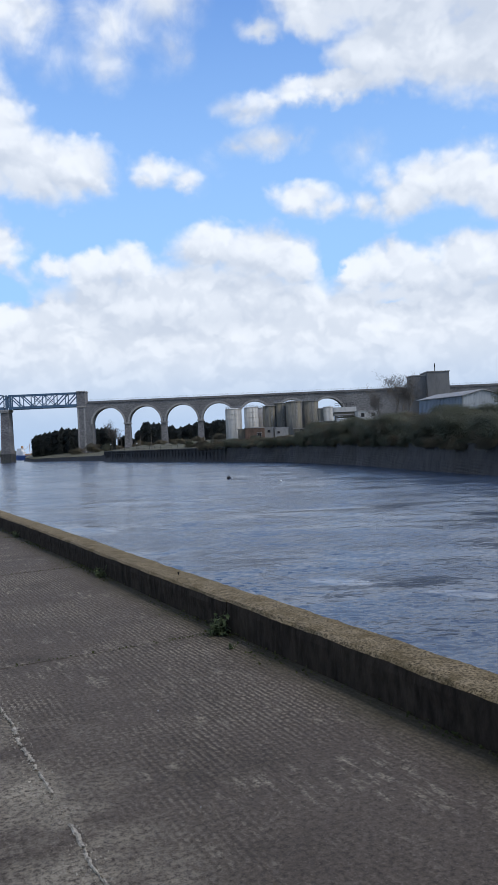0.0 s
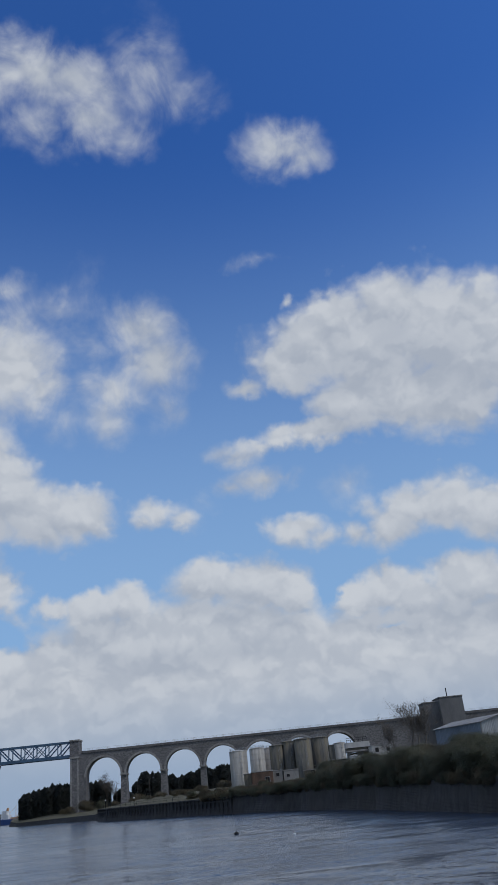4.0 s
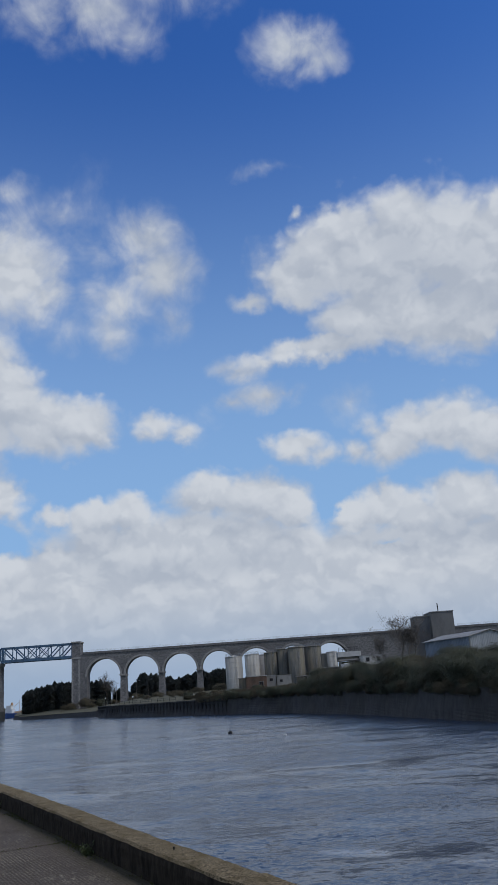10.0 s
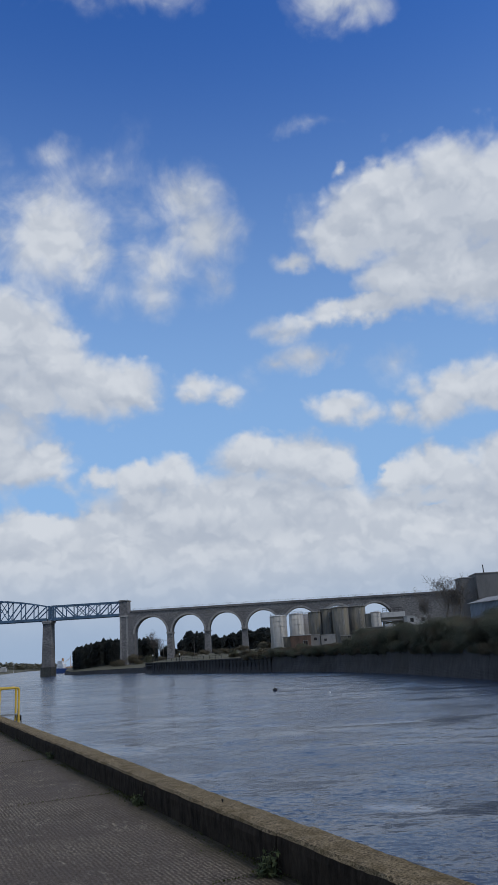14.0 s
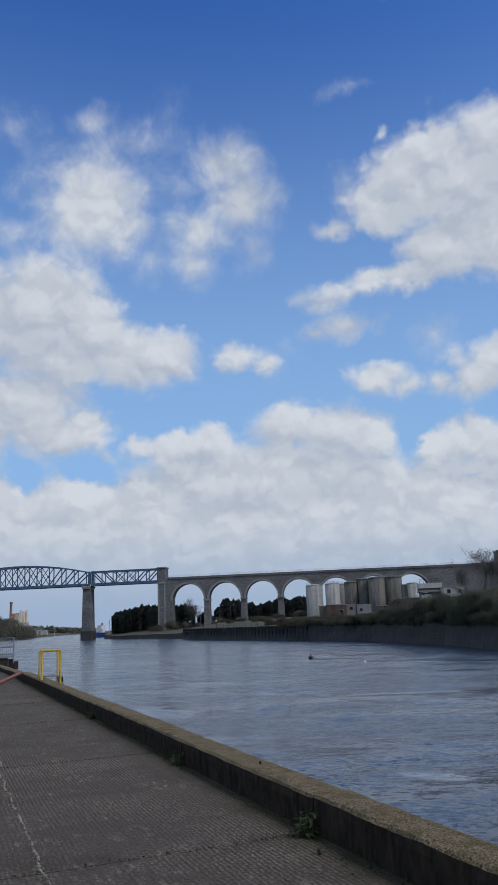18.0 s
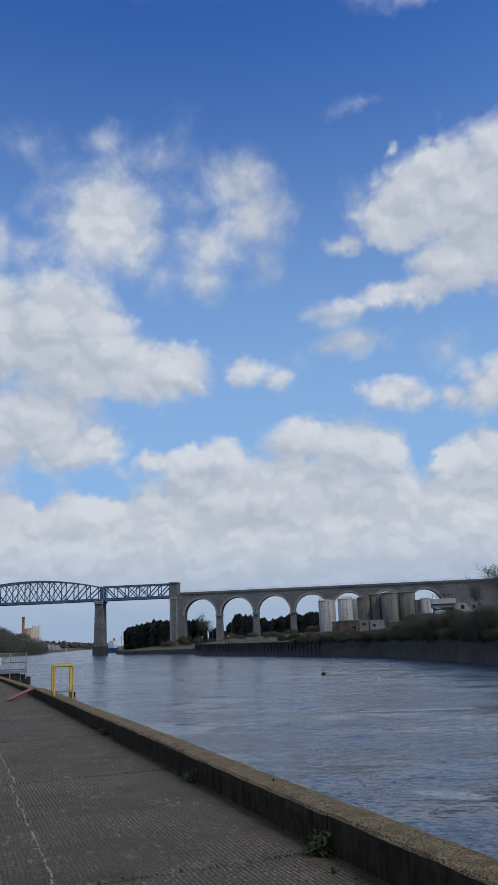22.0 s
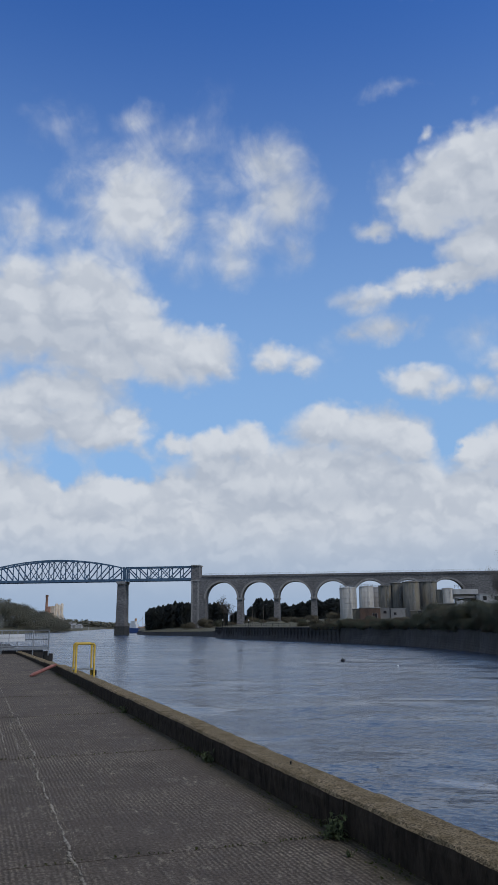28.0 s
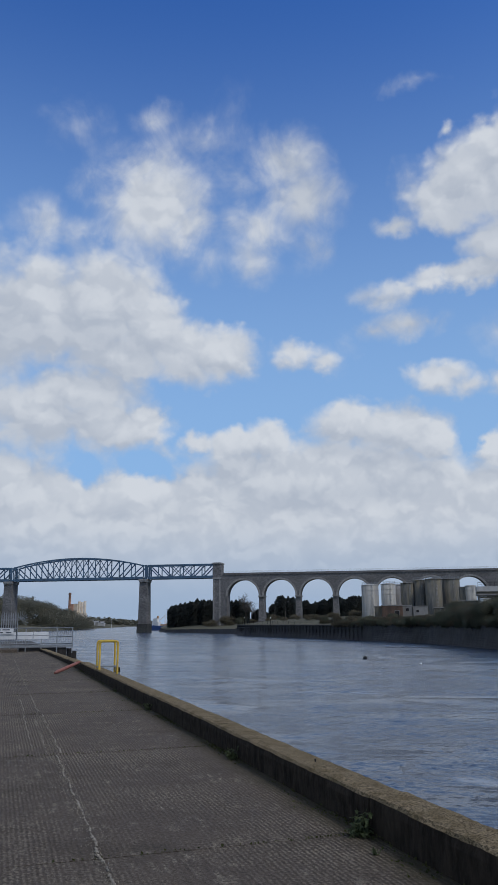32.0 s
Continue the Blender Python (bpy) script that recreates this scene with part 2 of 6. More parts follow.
# ---- materials ----
def surface(name, dark, light, scale=1.0, rough=0.85, bump=0.3, metal=0.0, stretch=(1, 1, 1), stain=None, stain_scale=0.2, stain_amount=0.5, rand=0.0, spec=0.5, bump_scale=None, crisp=0.17):
    """A weathered surface: two colours mixed by fine noise, stains of a larger size, relief, and variation from piece to piece."""
    m = bpy.data.materials.new(name)
    m.use_nodes = True
    t = m.node_tree
    b = t.nodes["Principled BSDF"]
    pos = t.nodes.new("ShaderNodeNewGeometry").outputs["Position"]
    mp = t.nodes.new("ShaderNodeMapping")
    mp.inputs["Scale"].default_value = stretch
    t.links.new(pos, mp.inputs[0])
    n1 = t.nodes.new("ShaderNodeTexNoise")
    n1.inputs["Scale"].default_value, n1.inputs["Detail"].default_value, n1.inputs["Roughness"].default_value = scale, 6, 0.65
    t.links.new(mp.outputs[0], n1.inputs["Vector"])
    r1 = t.nodes.new("ShaderNodeMapRange")
    r1.inputs[1].default_value, r1.inputs[2].default_value = 0.5 - crisp, 0.5 + crisp
    t.links.new(n1.outputs["Fac"], r1.inputs[0])
    mix = t.nodes.new("ShaderNodeMix")
    mix.data_type = "RGBA"
    mix.inputs[6].default_value, mix.inputs[7].default_value = (*dark, 1), (*light, 1)
    t.links.new(r1.outputs[0], mix.inputs[0])
    col = mix.outputs[2]
    n2 = t.nodes.new("ShaderNodeTexNoise")
    n2.inputs["Scale"].default_value, n2.inputs["Detail"].default_value = stain_scale, 5
    t.links.new(mp.outputs[0], n2.inputs["Vector"])
    r2 = t.nodes.new("ShaderNodeMapRange")
    r2.inputs[1].default_value, r2.inputs[2].default_value, r2.inputs[4].default_value = 0.42, 0.72, stain_amount
    t.links.new(n2.outputs["Fac"], r2.inputs[0])
    mix2 = t.nodes.new("ShaderNodeMix")
    mix2.data_type = "RGBA"
    st = stain or tuple(c * 0.55 for c in dark)
    mix2.inputs[7].default_value = (*st, 1)
    t.links.new(col, mix2.inputs[6])
    t.links.new(r2.outputs[0], mix2.inputs[0])
    col = mix2.outputs[2]
    if rand:
        hs = t.nodes.new("ShaderNodeHueSaturation")
        oi = t.nodes.new("ShaderNodeObjectInfo")
        rr = t.nodes.new("ShaderNodeMapRange")
        rr.inputs[3].default_value, rr.inputs[4].default_value = 1 - rand, 1 + rand
        t.links.new(oi.outputs["Random"], rr.inputs[0])
        t.links.new(rr.outputs[0], hs.inputs["Value"])
        t.links.new(col, hs.inputs["Color"])
        col = hs.outputs[0]
    t.links.new(col, b.inputs["Base Color"])
    rg = t.nodes.new("ShaderNodeMapRange")
    rg.inputs[3].default_value, rg.inputs[4].default_value = max(0.05, rough - 0.1), min(1, rough + 0.08)
    t.links.new(n2.outputs["Fac"], rg.inputs[0])
    t.links.new(rg.outputs[0], b.inputs["Roughness"])
    b.inputs["Metallic"].default_value = metal
    b.inputs["Specular IOR Level"].default_value = spec
    if bump:
        bp = t.nodes.new("ShaderNodeBump")
        bp.inputs["Strength"].default_value, bp.inputs["Distance"].default_value = bump, (bump_scale or 0.5 / scale)
        t.links.new(n1.outputs["Fac"], bp.inputs["Height"])
        t.links.new(bp.outputs[0], b.inputs["Normal"])
    return m


def leafy(name, dark, light, scale=0.6):
    """Foliage: colour varies from leaf to leaf and in patches; a little light comes through."""
    m = bpy.data.materials.new(name)
    m.use_nodes = True
    t = m.node_tree
    b = t.nodes["Principled BSDF"]
    g = t.nodes.new("ShaderNodeNewGeometry")
    n = t.nodes.new("ShaderNodeTexNoise")
    n.inputs["Scale"].default_value, n.inputs["Detail"].default_value = scale, 4
    t.links.new(g.outputs["Position"], n.inputs["Vector"])
    ad = t.nodes.new("ShaderNodeMath")
    ad.operation = "MULTIPLY_ADD"
    ad.inputs[1].default_value, ad.inputs[2].default_value = 0.3, -0.15
    t.links.new(g.outputs["Random Per Island"], ad.inputs[0])
    ad2 = t.nodes.new("ShaderNodeMath")
    t.links.new(ad.outputs[0], ad2.inputs[0])
    t.links.new(n.outputs["Fac"], ad2.inputs[1])
    rp = t.nodes.new("ShaderNodeMapRange")
    rp.inputs[1].default_value, rp.inputs[2].default_value = 0.25, 0.75
    t.links.new(ad2.outputs[0], rp.inputs[0])
    mix = t.nodes.new("ShaderNodeMix")
    mix.data_type = "RGBA"
    mix.inputs[6].default_value, mix.inputs[7].default_value = (*dark, 1), (*light, 1)
    t.links.new(rp.outputs[0], mix.inputs[0])
    t.links.new(mix.outputs[2], b.inputs["Base Color"])
    b.inputs["Roughness"].default_value = 0.75
    b.inputs["Specular IOR Level"].default_value = 0.15
    through_leaf = t.nodes.new("ShaderNodeBsdfTranslucent")
    t.links.new(mix.outputs[2], through_leaf.inputs["Color"])
    both = t.nodes.new("ShaderNodeMixShader")
    both.inputs[0].default_value = 0.4
    t.links.new(b.outputs[0], both.inputs[1])
    t.links.new(through_leaf.outputs[0], both.inputs[2])
    t.links.new(both.outputs[0], t.nodes["Material Output"].inputs["Surface"])
    return m


QUAY_TURN = math.atan2(0.506, 1.0)


def quay_concrete():
    """Old dark concrete with tamping grooves along the quay, worn pale patches and grit."""
    m = bpy.data.materials.new("quay_concrete")
    m.use_nodes = True
    t = m.node_tree
    L = t.links.new
    b = t.nodes["Principled BSDF"]
    pos = t.nodes.new("ShaderNodeNewGeometry").outputs["Position"]
    mp = t.nodes.new("ShaderNodeMapping")
    mp.vector_type = "POINT"
    mp.inputs["Rotation"].default_value = (0, 0, -QUAY_TURN)
    L(pos, mp.inputs[0])

    def nz(scale, detail, rough=0.6, stretch=(1, 1, 1)):
        s = t.nodes.new("ShaderNodeMapping")
        s.inputs["Scale"].default_value = stretch
        L(mp.outputs[0], s.inputs[0])
        n = t.nodes.new("ShaderNodeTexNoise")
        n.inputs["Scale"].default_value, n.inputs["Detail"].default_value, n.inputs["Roughness"].default_value = scale, detail, rough
        L(s.outputs[0], n.inputs["Vector"])
        return n.outputs["Fac"]

    def rng(v, a, c, lo=0.0, hi=1.0):
        r = t.nodes.new("ShaderNodeMapRange")
        for i, x in enumerate((a, c, lo, hi)):
            r.inputs[i + 1].default_value = x
        L(v, r.inputs[0])
        return r.outputs[0]

    def mth(op, a, c):
        n = t.nodes.new("ShaderNodeMath")
        n.operation = op
        for i, x in enumerate((a, c)):
            if isinstance(x, float):
                n.inputs[i].default_value = x
            else:
                L(x, n.inputs[i])
        return n.outputs[0]

    def mixc(f, a, c):
        n = t.nodes.new("ShaderNodeMix")
        n.data_type = "RGBA"
        L(f, n.inputs[0])
        for s, x in ((n.inputs[6], a), (n.inputs[7], c)):
            if isinstance(x, tuple):
                s.default_value = (*x, 1)
            else:
                L(x, s)
        return n.outputs[2]

    # tamping grooves along the quay
    wave = t.nodes.new("ShaderNodeTexWave")
    wave.bands_direction = "X"
    for key, x in (("Scale", 8.2), ("Distortion", 2.4), ("Detail", 4.0), ("Detail Scale", 0.9), ("Detail Roughness", 0.6)):
        wave.inputs[key].default_value = x
    L(mp.outputs[0], wave.inputs["Vector"])
    groove = wave.outputs["Fac"]
    across = t.nodes.new("ShaderNodeSeparateXYZ")
    L(mp.outputs[0], across.inputs[0])
    cross = nz(7.0, 5.0, 0.7, (2.4, 0.5, 1))
    grit = nz(34.0, 7.0, 0.85)
    speck = nz(95.0, 2.0, 0.5)
    patch = nz(0.55, 6.0, 0.62)
    patch2 = nz(1.5, 6.0, 0.68)
    tamped = rng(nz(0.6, 5.0), 0.38, 0.56)
    ridge = rng(groove, 0.25, 0.85)
    # ground colour: grit, then grooves painted darker for dirt and relief shading
    col = mixc(rng(grit, 0.36, 0.64), (0.043, 0.0338, 0.0265), (0.142, 0.115, 0.089))
    col = mixc(mth("MULTIPLY", mth("MULTIPLY", tamped, rng(groove, 0.5, 0.1)), 0.30), col, (0.026, 0.021, 0.017))
    # wear: pale aggregate where feet and wheels have rubbed the ridges
    rub = mth("ADD", mth("MULTIPLY", ridge, 0.3), mth("MULTIPLY", rng(grit, 0.42, 0.62), 0.7))
    worn = mth("MULTIPLY", rng(patch, 0.42, 0.68), rng(rub, 0.42, 0.85))
    worn = mth("MAXIMUM", worn, mth("MULTIPLY", rng(patch2, 0.46, 0.62), mth("MULTIPLY", rng(cross, 0.50, 0.63), rng(grit, 0.42, 0.58))))
    # more wear beside the long joint
    beside = rng(mth("ABSOLUTE", mth("SUBTRACT", across.outputs[0], 0.72), 0.0), 0.6, 0.05)
    beside = mth("MULTIPLY", beside, rng(across.outputs[1], 6.0, 4.0))
    worn = mth("MAXIMUM", worn, mth("MULTIPLY", beside, mth("MULTIPLY", rng(patch2, 0.42, 0.60), rng(grit, 0.40, 0.56))))
    col = mixc(mth("MULTIPLY", worn, 0.9), col, (0.35, 0.305, 0.225))
    col = mixc(mth("MULTIPLY", rng(speck, 0.66, 0.74), 0.4), col, (0.30, 0.265, 0.22))
    col = mixc(mth("MULTIPLY", rng(nz(0.9, 5.0, 0.6), 0.52, 0.72), 0.55), col, (0.036, 0.029, 0.022))
    # silt and moss gathered along the wall's foot
    silt = mth("MULTIPLY", rng(mth("ADD", across.outputs[0], mth("MULTIPLY", patch2, 0.5)), 2.75, 3.02), 0.75)
    col = mixc(silt, col, (0.040, 0.036, 0.020))
    L(col, b.inputs["Base Color"])
    L(rng(patch, 0.3, 0.7, 0.75, 0.95), b.inputs["Roughness"])
    b.inputs["Specular IOR Level"].default_value = 0.12
    h = mth("ADD", mth("MULTIPLY", mth("MULTIPLY", groove, tamped), 0.15), mth("MULTIPLY", grit, 0.45))
    h = mth("ADD", h, mth("MULTIPLY", cross, 0.2))
    bp = t.nodes.new("ShaderNodeBump")
    bp.inputs["Strength"].default_value, bp.inputs["Distance"].default_value = 1.0, 0.024
    L(h, bp.inputs["Height"])
    L(bp.outputs[0], b.inputs["Normal"])
    return m


def river_water():
    """Brownish tidal water: dark body, wind ripples of several lengths, smoother and rougher lanes."""
    m = bpy.data.materials.new("river_water")
    m.use_nodes = True
    t = m.node_tree
    L = t.links.new
    b = t.nodes["Principled BSDF"]
    pos = t.nodes.new("ShaderNodeNewGeometry").outputs["Position"]

    def nz(scale, detail, stretch, rough=0.55, turn=0.0, dist=0.0, out="Fac"):
        s = t.nodes.new("ShaderNodeMapping")
        s.inputs["Scale"].default_value = stretch
        s.inputs["Rotation"].default_value = (0, 0, turn)
        L(pos, s.inputs[0])
        n = t.nodes.new("ShaderNodeTexNoise")
        n.inputs["Scale"].default_value, n.inputs["Detail"].default_value, n.inputs["Roughness"].default_value = scale, detail, rough
        n.inputs["Distortion"].default_value = dist
        L(s.outputs[0], n.inputs["Vector"])
        return n.outputs[out]

    def mth(op, a, c):
        n = t.nodes.new("ShaderNodeMath")
        n.operation = op
        for i, x in enumerate((a, c)):
            if isinstance(x, float):
                n.inputs[i].default_value = x
            else:
                L(x, n.inputs[i])
        return n.outputs[0]

    def rng(v, a, c, lo, hi):
        r = t.nodes.new("ShaderNodeMapRange")
        for i, x in enumerate((a, c, lo, hi)):
            r.inputs[i + 1].default_value = x
        L(v, r.inputs[0])
        return r.outputs[0]

    def froth(cx, cy, rx, ry, turn):
        """A torn patch of pale froth, drawn out along the current."""
        mp = t.nodes.new("ShaderNodeMapping")
        mp.vector_type = "TEXTURE"
        mp.inputs["Location"].default_value, mp.inputs["Rotation"].default_value, mp.inputs["Scale"].default_value = (cx, cy, 0), (0, 0, turn), (rx, ry, 1000)
        L(pos, mp.inputs[0])
        n = t.nodes.new("ShaderNodeVectorMath")
        n.operation = "LENGTH"
        L(mp.outputs[0], n.inputs[0])
        return rng(n.outputs["Value"], 1.0, 0.4, 0.0, 1.0)

    torn = nz(0.55, 6.0, (0.45, 1.3, 1), 0.62, 0.15, 1.6)
    patch = mth("MAXIMUM", mth("MAXIMUM", froth(3.4, 30.3, 2.8, 1.3, -0.7), froth(7.2, 27.0, 2.8, 1.1, -0.7)), mth("MULTIPLY", froth(-1.6, 65.5, 3.2, 2.4, 0.5), 0.8))
    foam = mth("MULTIPLY", rng(mth("MULTIPLY", torn, patch), 0.36, 0.56, 0.0, 1.0), 0.36)
    tint = t.nodes.new("ShaderNodeMix")
    tint.data_type = "RGBA"
    tint.inputs[6].default_value, tint.inputs[7].default_value = (0.036, 0.056, 0.092, 1), (0.42, 0.44, 0.46, 1)
    L(foam, tint.inputs[0])
    L(tint.outputs[2], b.inputs["Base Color"])
    b.inputs["IOR"].default_value = 1.333
    swell = nz(0.28, 3.0, (0.55, 1.0, 1), 0.5, 0.25, 0.6, "Color")
    wavelet = nz(1.1, 4.0, (0.45, 1.0, 1), 0.6, 0.1, 0.8, "Color")
    chop = nz(4.2, 4.0, (0.55, 1.0, 1), 0.6, 0.2, 0.4, "Color")
    fine = nz(13.0, 3.0, (0.6, 1.0, 1), 0.6, -0.15, 0.0, "Color")
    lanes = nz(0.05, 5.0, (0.7, 1.5, 1), 0.6, 0.25, 1.4)
    streak = nz(0.13, 4.0, (0.65, 1.4, 1), 0.6, 0.12, 1.0)
    calm = mth("MULTIPLY", rng(lanes, 0.40, 0.56, 0.42, 1.0), rng(streak, 0.40, 0.60, 0.6, 1.3))

    def slope(v, amount, strength=None):
        a = t.nodes.new("ShaderNodeVectorMath")
        a.operation = "SUBTRACT"
        L(v, a.inputs[0])
        a.inputs[1].default_value = (0.5, 0.5, 0.5)
        c = t.nodes.new("ShaderNodeVectorMath")
        c.operation = "MULTIPLY"
        L(a.outputs[0], c.inputs[0])
        c.inputs[1].default_value = amount
        if strength is None:
            return c.outputs[0]
        d = t.nodes.new("ShaderNodeVectorMath")
        d.operation = "SCALE"
        L(c.outputs[0], d.inputs[0])
        L(strength, d.inputs["Scale"])
        return d.outputs[0]

    def vadd(a, c):
        n = t.nodes.new("ShaderNodeVectorMath")
        n.operation = "ADD"
        for i, x in enumerate((a, c)):
            if isinstance(x, tuple):
                n.inputs[i].default_value = x
            else:
                L(x, n.inputs[i])
        return n.outputs[0]

    # wave slopes, steeper along the wind than across it
    tilt = vadd(slope(swell, (0.22, 0.52, 0.0)), (0.0, 0.0, 1.0))
    tilt = vadd(tilt, slope(wavelet, (0.28, 0.66, 0.0), calm))
    tilt = vadd(tilt, slope(chop, (0.48, 1.0, 0.0), calm))
    tilt = vadd(tilt, slope(fine, (0.30, 0.52, 0.0), calm))
    unit = t.nodes.new("ShaderNodeVectorMath")
    unit.operation = "NORMALIZE"
    L(tilt, unit.inputs[0])
    L(unit.outputs[0], b.inputs["Normal"])
    L(rng(lanes, 0.35, 0.7, 0.17, 0.25), b.inputs["Roughness"])
    return m


M_QUAY = quay_concrete()
M_WATER = river_water()
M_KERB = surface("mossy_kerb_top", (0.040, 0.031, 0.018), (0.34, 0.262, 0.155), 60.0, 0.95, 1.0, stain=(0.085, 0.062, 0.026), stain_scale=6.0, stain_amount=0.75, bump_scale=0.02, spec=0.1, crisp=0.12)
# Face colour nearly black: the shade on the inner side is put into it.
M_KERB_FACE = surface("shade_black_concrete", (0.011, 0.0088, 0.007), (0.042, 0.033, 0.025), 14.0, 0.95, 0.8, stretch=(1, 1, 0.4), stain=(0.075, 0.06, 0.042), stain_scale=5.0, stain_amount=0.30, bump_scale=0.03, spec=0.06)
M_QUAY_FACE = surface("wet_quay_face", (0.02, 0.022, 0.02), (0.06, 0.058, 0.05), 1.5, 0.8, 0.5)
M_MOSS = leafy("moss", (0.03, 0.04, 0.012), (0.085, 0.085, 0.03), 6.0)
M_WEED = leafy("weed_leaf", (0.06, 0.08, 0.036), (0.14, 0.165, 0.082), 8.0)
M_STONE = surface("grey_limestone", (0.075, 0.073, 0.074), (0.22, 0.21, 0.20), 0.8, 0.9, 0.4, stretch=(1, 1, 1.6), stain=(0.06, 0.058, 0.056), stain_scale=0.09, stain_amount=0.65, bump_scale=0.3)
M_STONE_PALE = surface("dressed_limestone", (0.20, 0.19, 0.175), (0.36, 0.345, 0.32), 1.2, 0.9, 0.3, stain=(0.11, 0.105, 0.10), stain_scale=0.12, stain_amount=0.5)
M_STEEL = surface("blue_grey_bridge_paint", (0.040, 0.090, 0.150), (0.075, 0.145, 0.225), 0.8, 0.6, 0.1, stain=(0.035, 0.045, 0.06), stain_scale=0.15)
M_LAND = surface("rough_grass_and_mud", (0.045, 0.047, 0.024), (0.11, 0.10, 0.055), 0.5, 1.0, 0.5, stain=(0.075, 0.06, 0.04), stain_scale=0.05)
M_BANK = surface("dark_tidal_wall", (0.019, 0.019, 0.022), (0.050, 0.049, 0.049), 0.6, 0.9, 0.6, stretch=(1, 1, 0.5), stain=(0.04, 0.036, 0.028), stain_scale=0.12, stain_amount=0.5, bump_scale=0.3)
M_CONCRETE = surface("grey_render", (0.20, 0.195, 0.185), (0.33, 0.32, 0.30), 0.8, 0.9, 0.2, stretch=(1, 1, 0.35), stain=(0.11, 0.10, 0.09), stain_scale=0.2, stain_amount=0.7, rand=0.12)
M_SILO = surface("weathered_brown_silo", (0.062, 0.064, 0.060), (0.135, 0.128, 0.108), 1.1, 0.9, 0.2, stretch=(1.5, 1.5, 0.22), stain=(0.22, 0.18, 0.10), stain_scale=0.35, stain_amount=0.45, rand=0.25)
M_TANK = surface("pale_tank_paint", (0.27, 0.265, 0.24), (0.42, 0.405, 0.36), 0.9, 0.6, 0.1, stretch=(1.4, 1.4, 0.12), stain=(0.17, 0.15, 0.12), stain_scale=0.3, stain_amount=0.6, rand=0.12)
M_TOWER = surface("dull_grey_render", (0.12, 0.12, 0.118), (0.19, 0.188, 0.182), 0.8, 0.9, 0.2, stretch=(1, 1, 0.35), stain=(0.085, 0.082, 0.078), stain_scale=0.2, stain_amount=0.7)
M_RUST = surface("rusty_sheet", (0.085, 0.055, 0.040), (0.165, 0.10, 0.068), 0.9, 0.9, 0.2, stretch=(1, 1, 0.4), stain=(0.09, 0.08, 0.07), stain_scale=0.2)
M_WHITE = surface("dirty_white_wall", (0.33, 0.33, 0.315), (0.50, 0.49, 0.465), 0.8, 0.85, 0.1, stretch=(1, 1, 0.4), stain=(0.28, 0.26, 0.23), stain_scale=0.2)
M_SHED_BLUE = surface("slate_blue_cladding", (0.19, 0.23, 0.28), (0.25, 0.295, 0.345), 1.0, 0.6, 0.1, stretch=(1, 1, 0.3), stain=(0.09, 0.11, 0.14), stain_scale=0.15)
M_SHED_PALE = surface("pale_grey_cladding", (0.30, 0.32, 0.33), (0.42, 0.44, 0.44), 1.0, 0.6, 0.1, stretch=(1, 1, 0.3), stain=(0.2, 0.21, 0.21), stain_scale=0.15)
M_ROOF = surface("old_sheet_roof", (0.20, 0.20, 0.195), (0.32, 0.32, 0.31), 0.8, 0.8, 0.2, stain=(0.13, 0.125, 0.115), stain_scale=0.2)
M_DARK = surface("dark_opening", (0.012, 0.012, 0.013), (0.03, 0.03, 0.03), 1.0, 0.9, 0.1)
M_BUSH = leafy("spring_scrub", (0.125, 0.140, 0.100), (0.230, 0.235, 0.170), 0.25)
M_BUSH_BROWN = leafy("bare_scrub", (0.140, 0.128, 0.092), (0.250, 0.222, 0.155), 0.3)
M_CONIFER = leafy("cypress_green", (0.055, 0.068, 0.070), (0.095, 0.108, 0.102), 0.3)
# Leaf tones lifted so the distance haze sits in the colour.
M_FAR_WOOD = leafy("haze_paled_wood", (0.175, 0.180, 0.145), (0.300, 0.290, 0.220), 0.03)
M_BARK = surface("grey_brown_bark", (0.09, 0.08, 0.068), (0.17, 0.15, 0.13), 3.0, 0.95, 0.4)
M_YELLOW = surface("yellow_rail_paint", (0.48, 0.31, 0.025), (0.62, 0.42, 0.04), 6.0, 0.55, 0.15, stain=(0.22, 0.13, 0.03), stain_scale=3.0, stain_amount=0.5)
M_GALV = surface("galvanised_steel", (0.20, 0.21, 0.22), (0.32, 0.335, 0.34), 5.0, 0.55, 0.1, metal=0.4)
M_SIGN = surface("white_sign_board", (0.62, 0.63, 0.62), (0.75, 0.75, 0.74), 3.0, 0.5, 0.05)
M_INK = surface("dark_sign_print", (0.02, 0.025, 0.04), (0.035, 0.04, 0.06), 5.0, 0.6, 0.0)
M_RED = surface("faded_red_pipe", (0.20, 0.065, 0.045), (0.32, 0.12, 0.085), 5.0, 0.7, 0.2, stain=(0.16, 0.07, 0.05), stain_scale=2.0)
M_TIMBER = surface("tarred_timber", (0.013, 0.012, 0.011), (0.036, 0.031, 0.027), 2.0, 0.9, 0.5, stretch=(1, 1, 0.2))
# Brick raised and warmed: the far shore's sunlight is put into its colour.
M_BRICK = surface("sunlit_red_brick", (0.40, 0.22, 0.15), (0.54, 0.31, 0.21), 0.5, 0.9, 0.1, stain=(0.15, 0.08, 0.06))
M_CRACK = surface("pale_joint_filler", (0.12, 0.103, 0.078), (0.46, 0.41, 0.32), 38.0, 0.95, 0.6, bump_scale=0.02)
# Cream for the distant works, also brightened in colour to stand for sunlight.
M_CREAM = surface("sunlit_cream_concrete", (0.50, 0.43, 0.33), (0.66, 0.58, 0.46), 0.5, 0.9, 0.1, stain=(0.40, 0.31, 0.22))
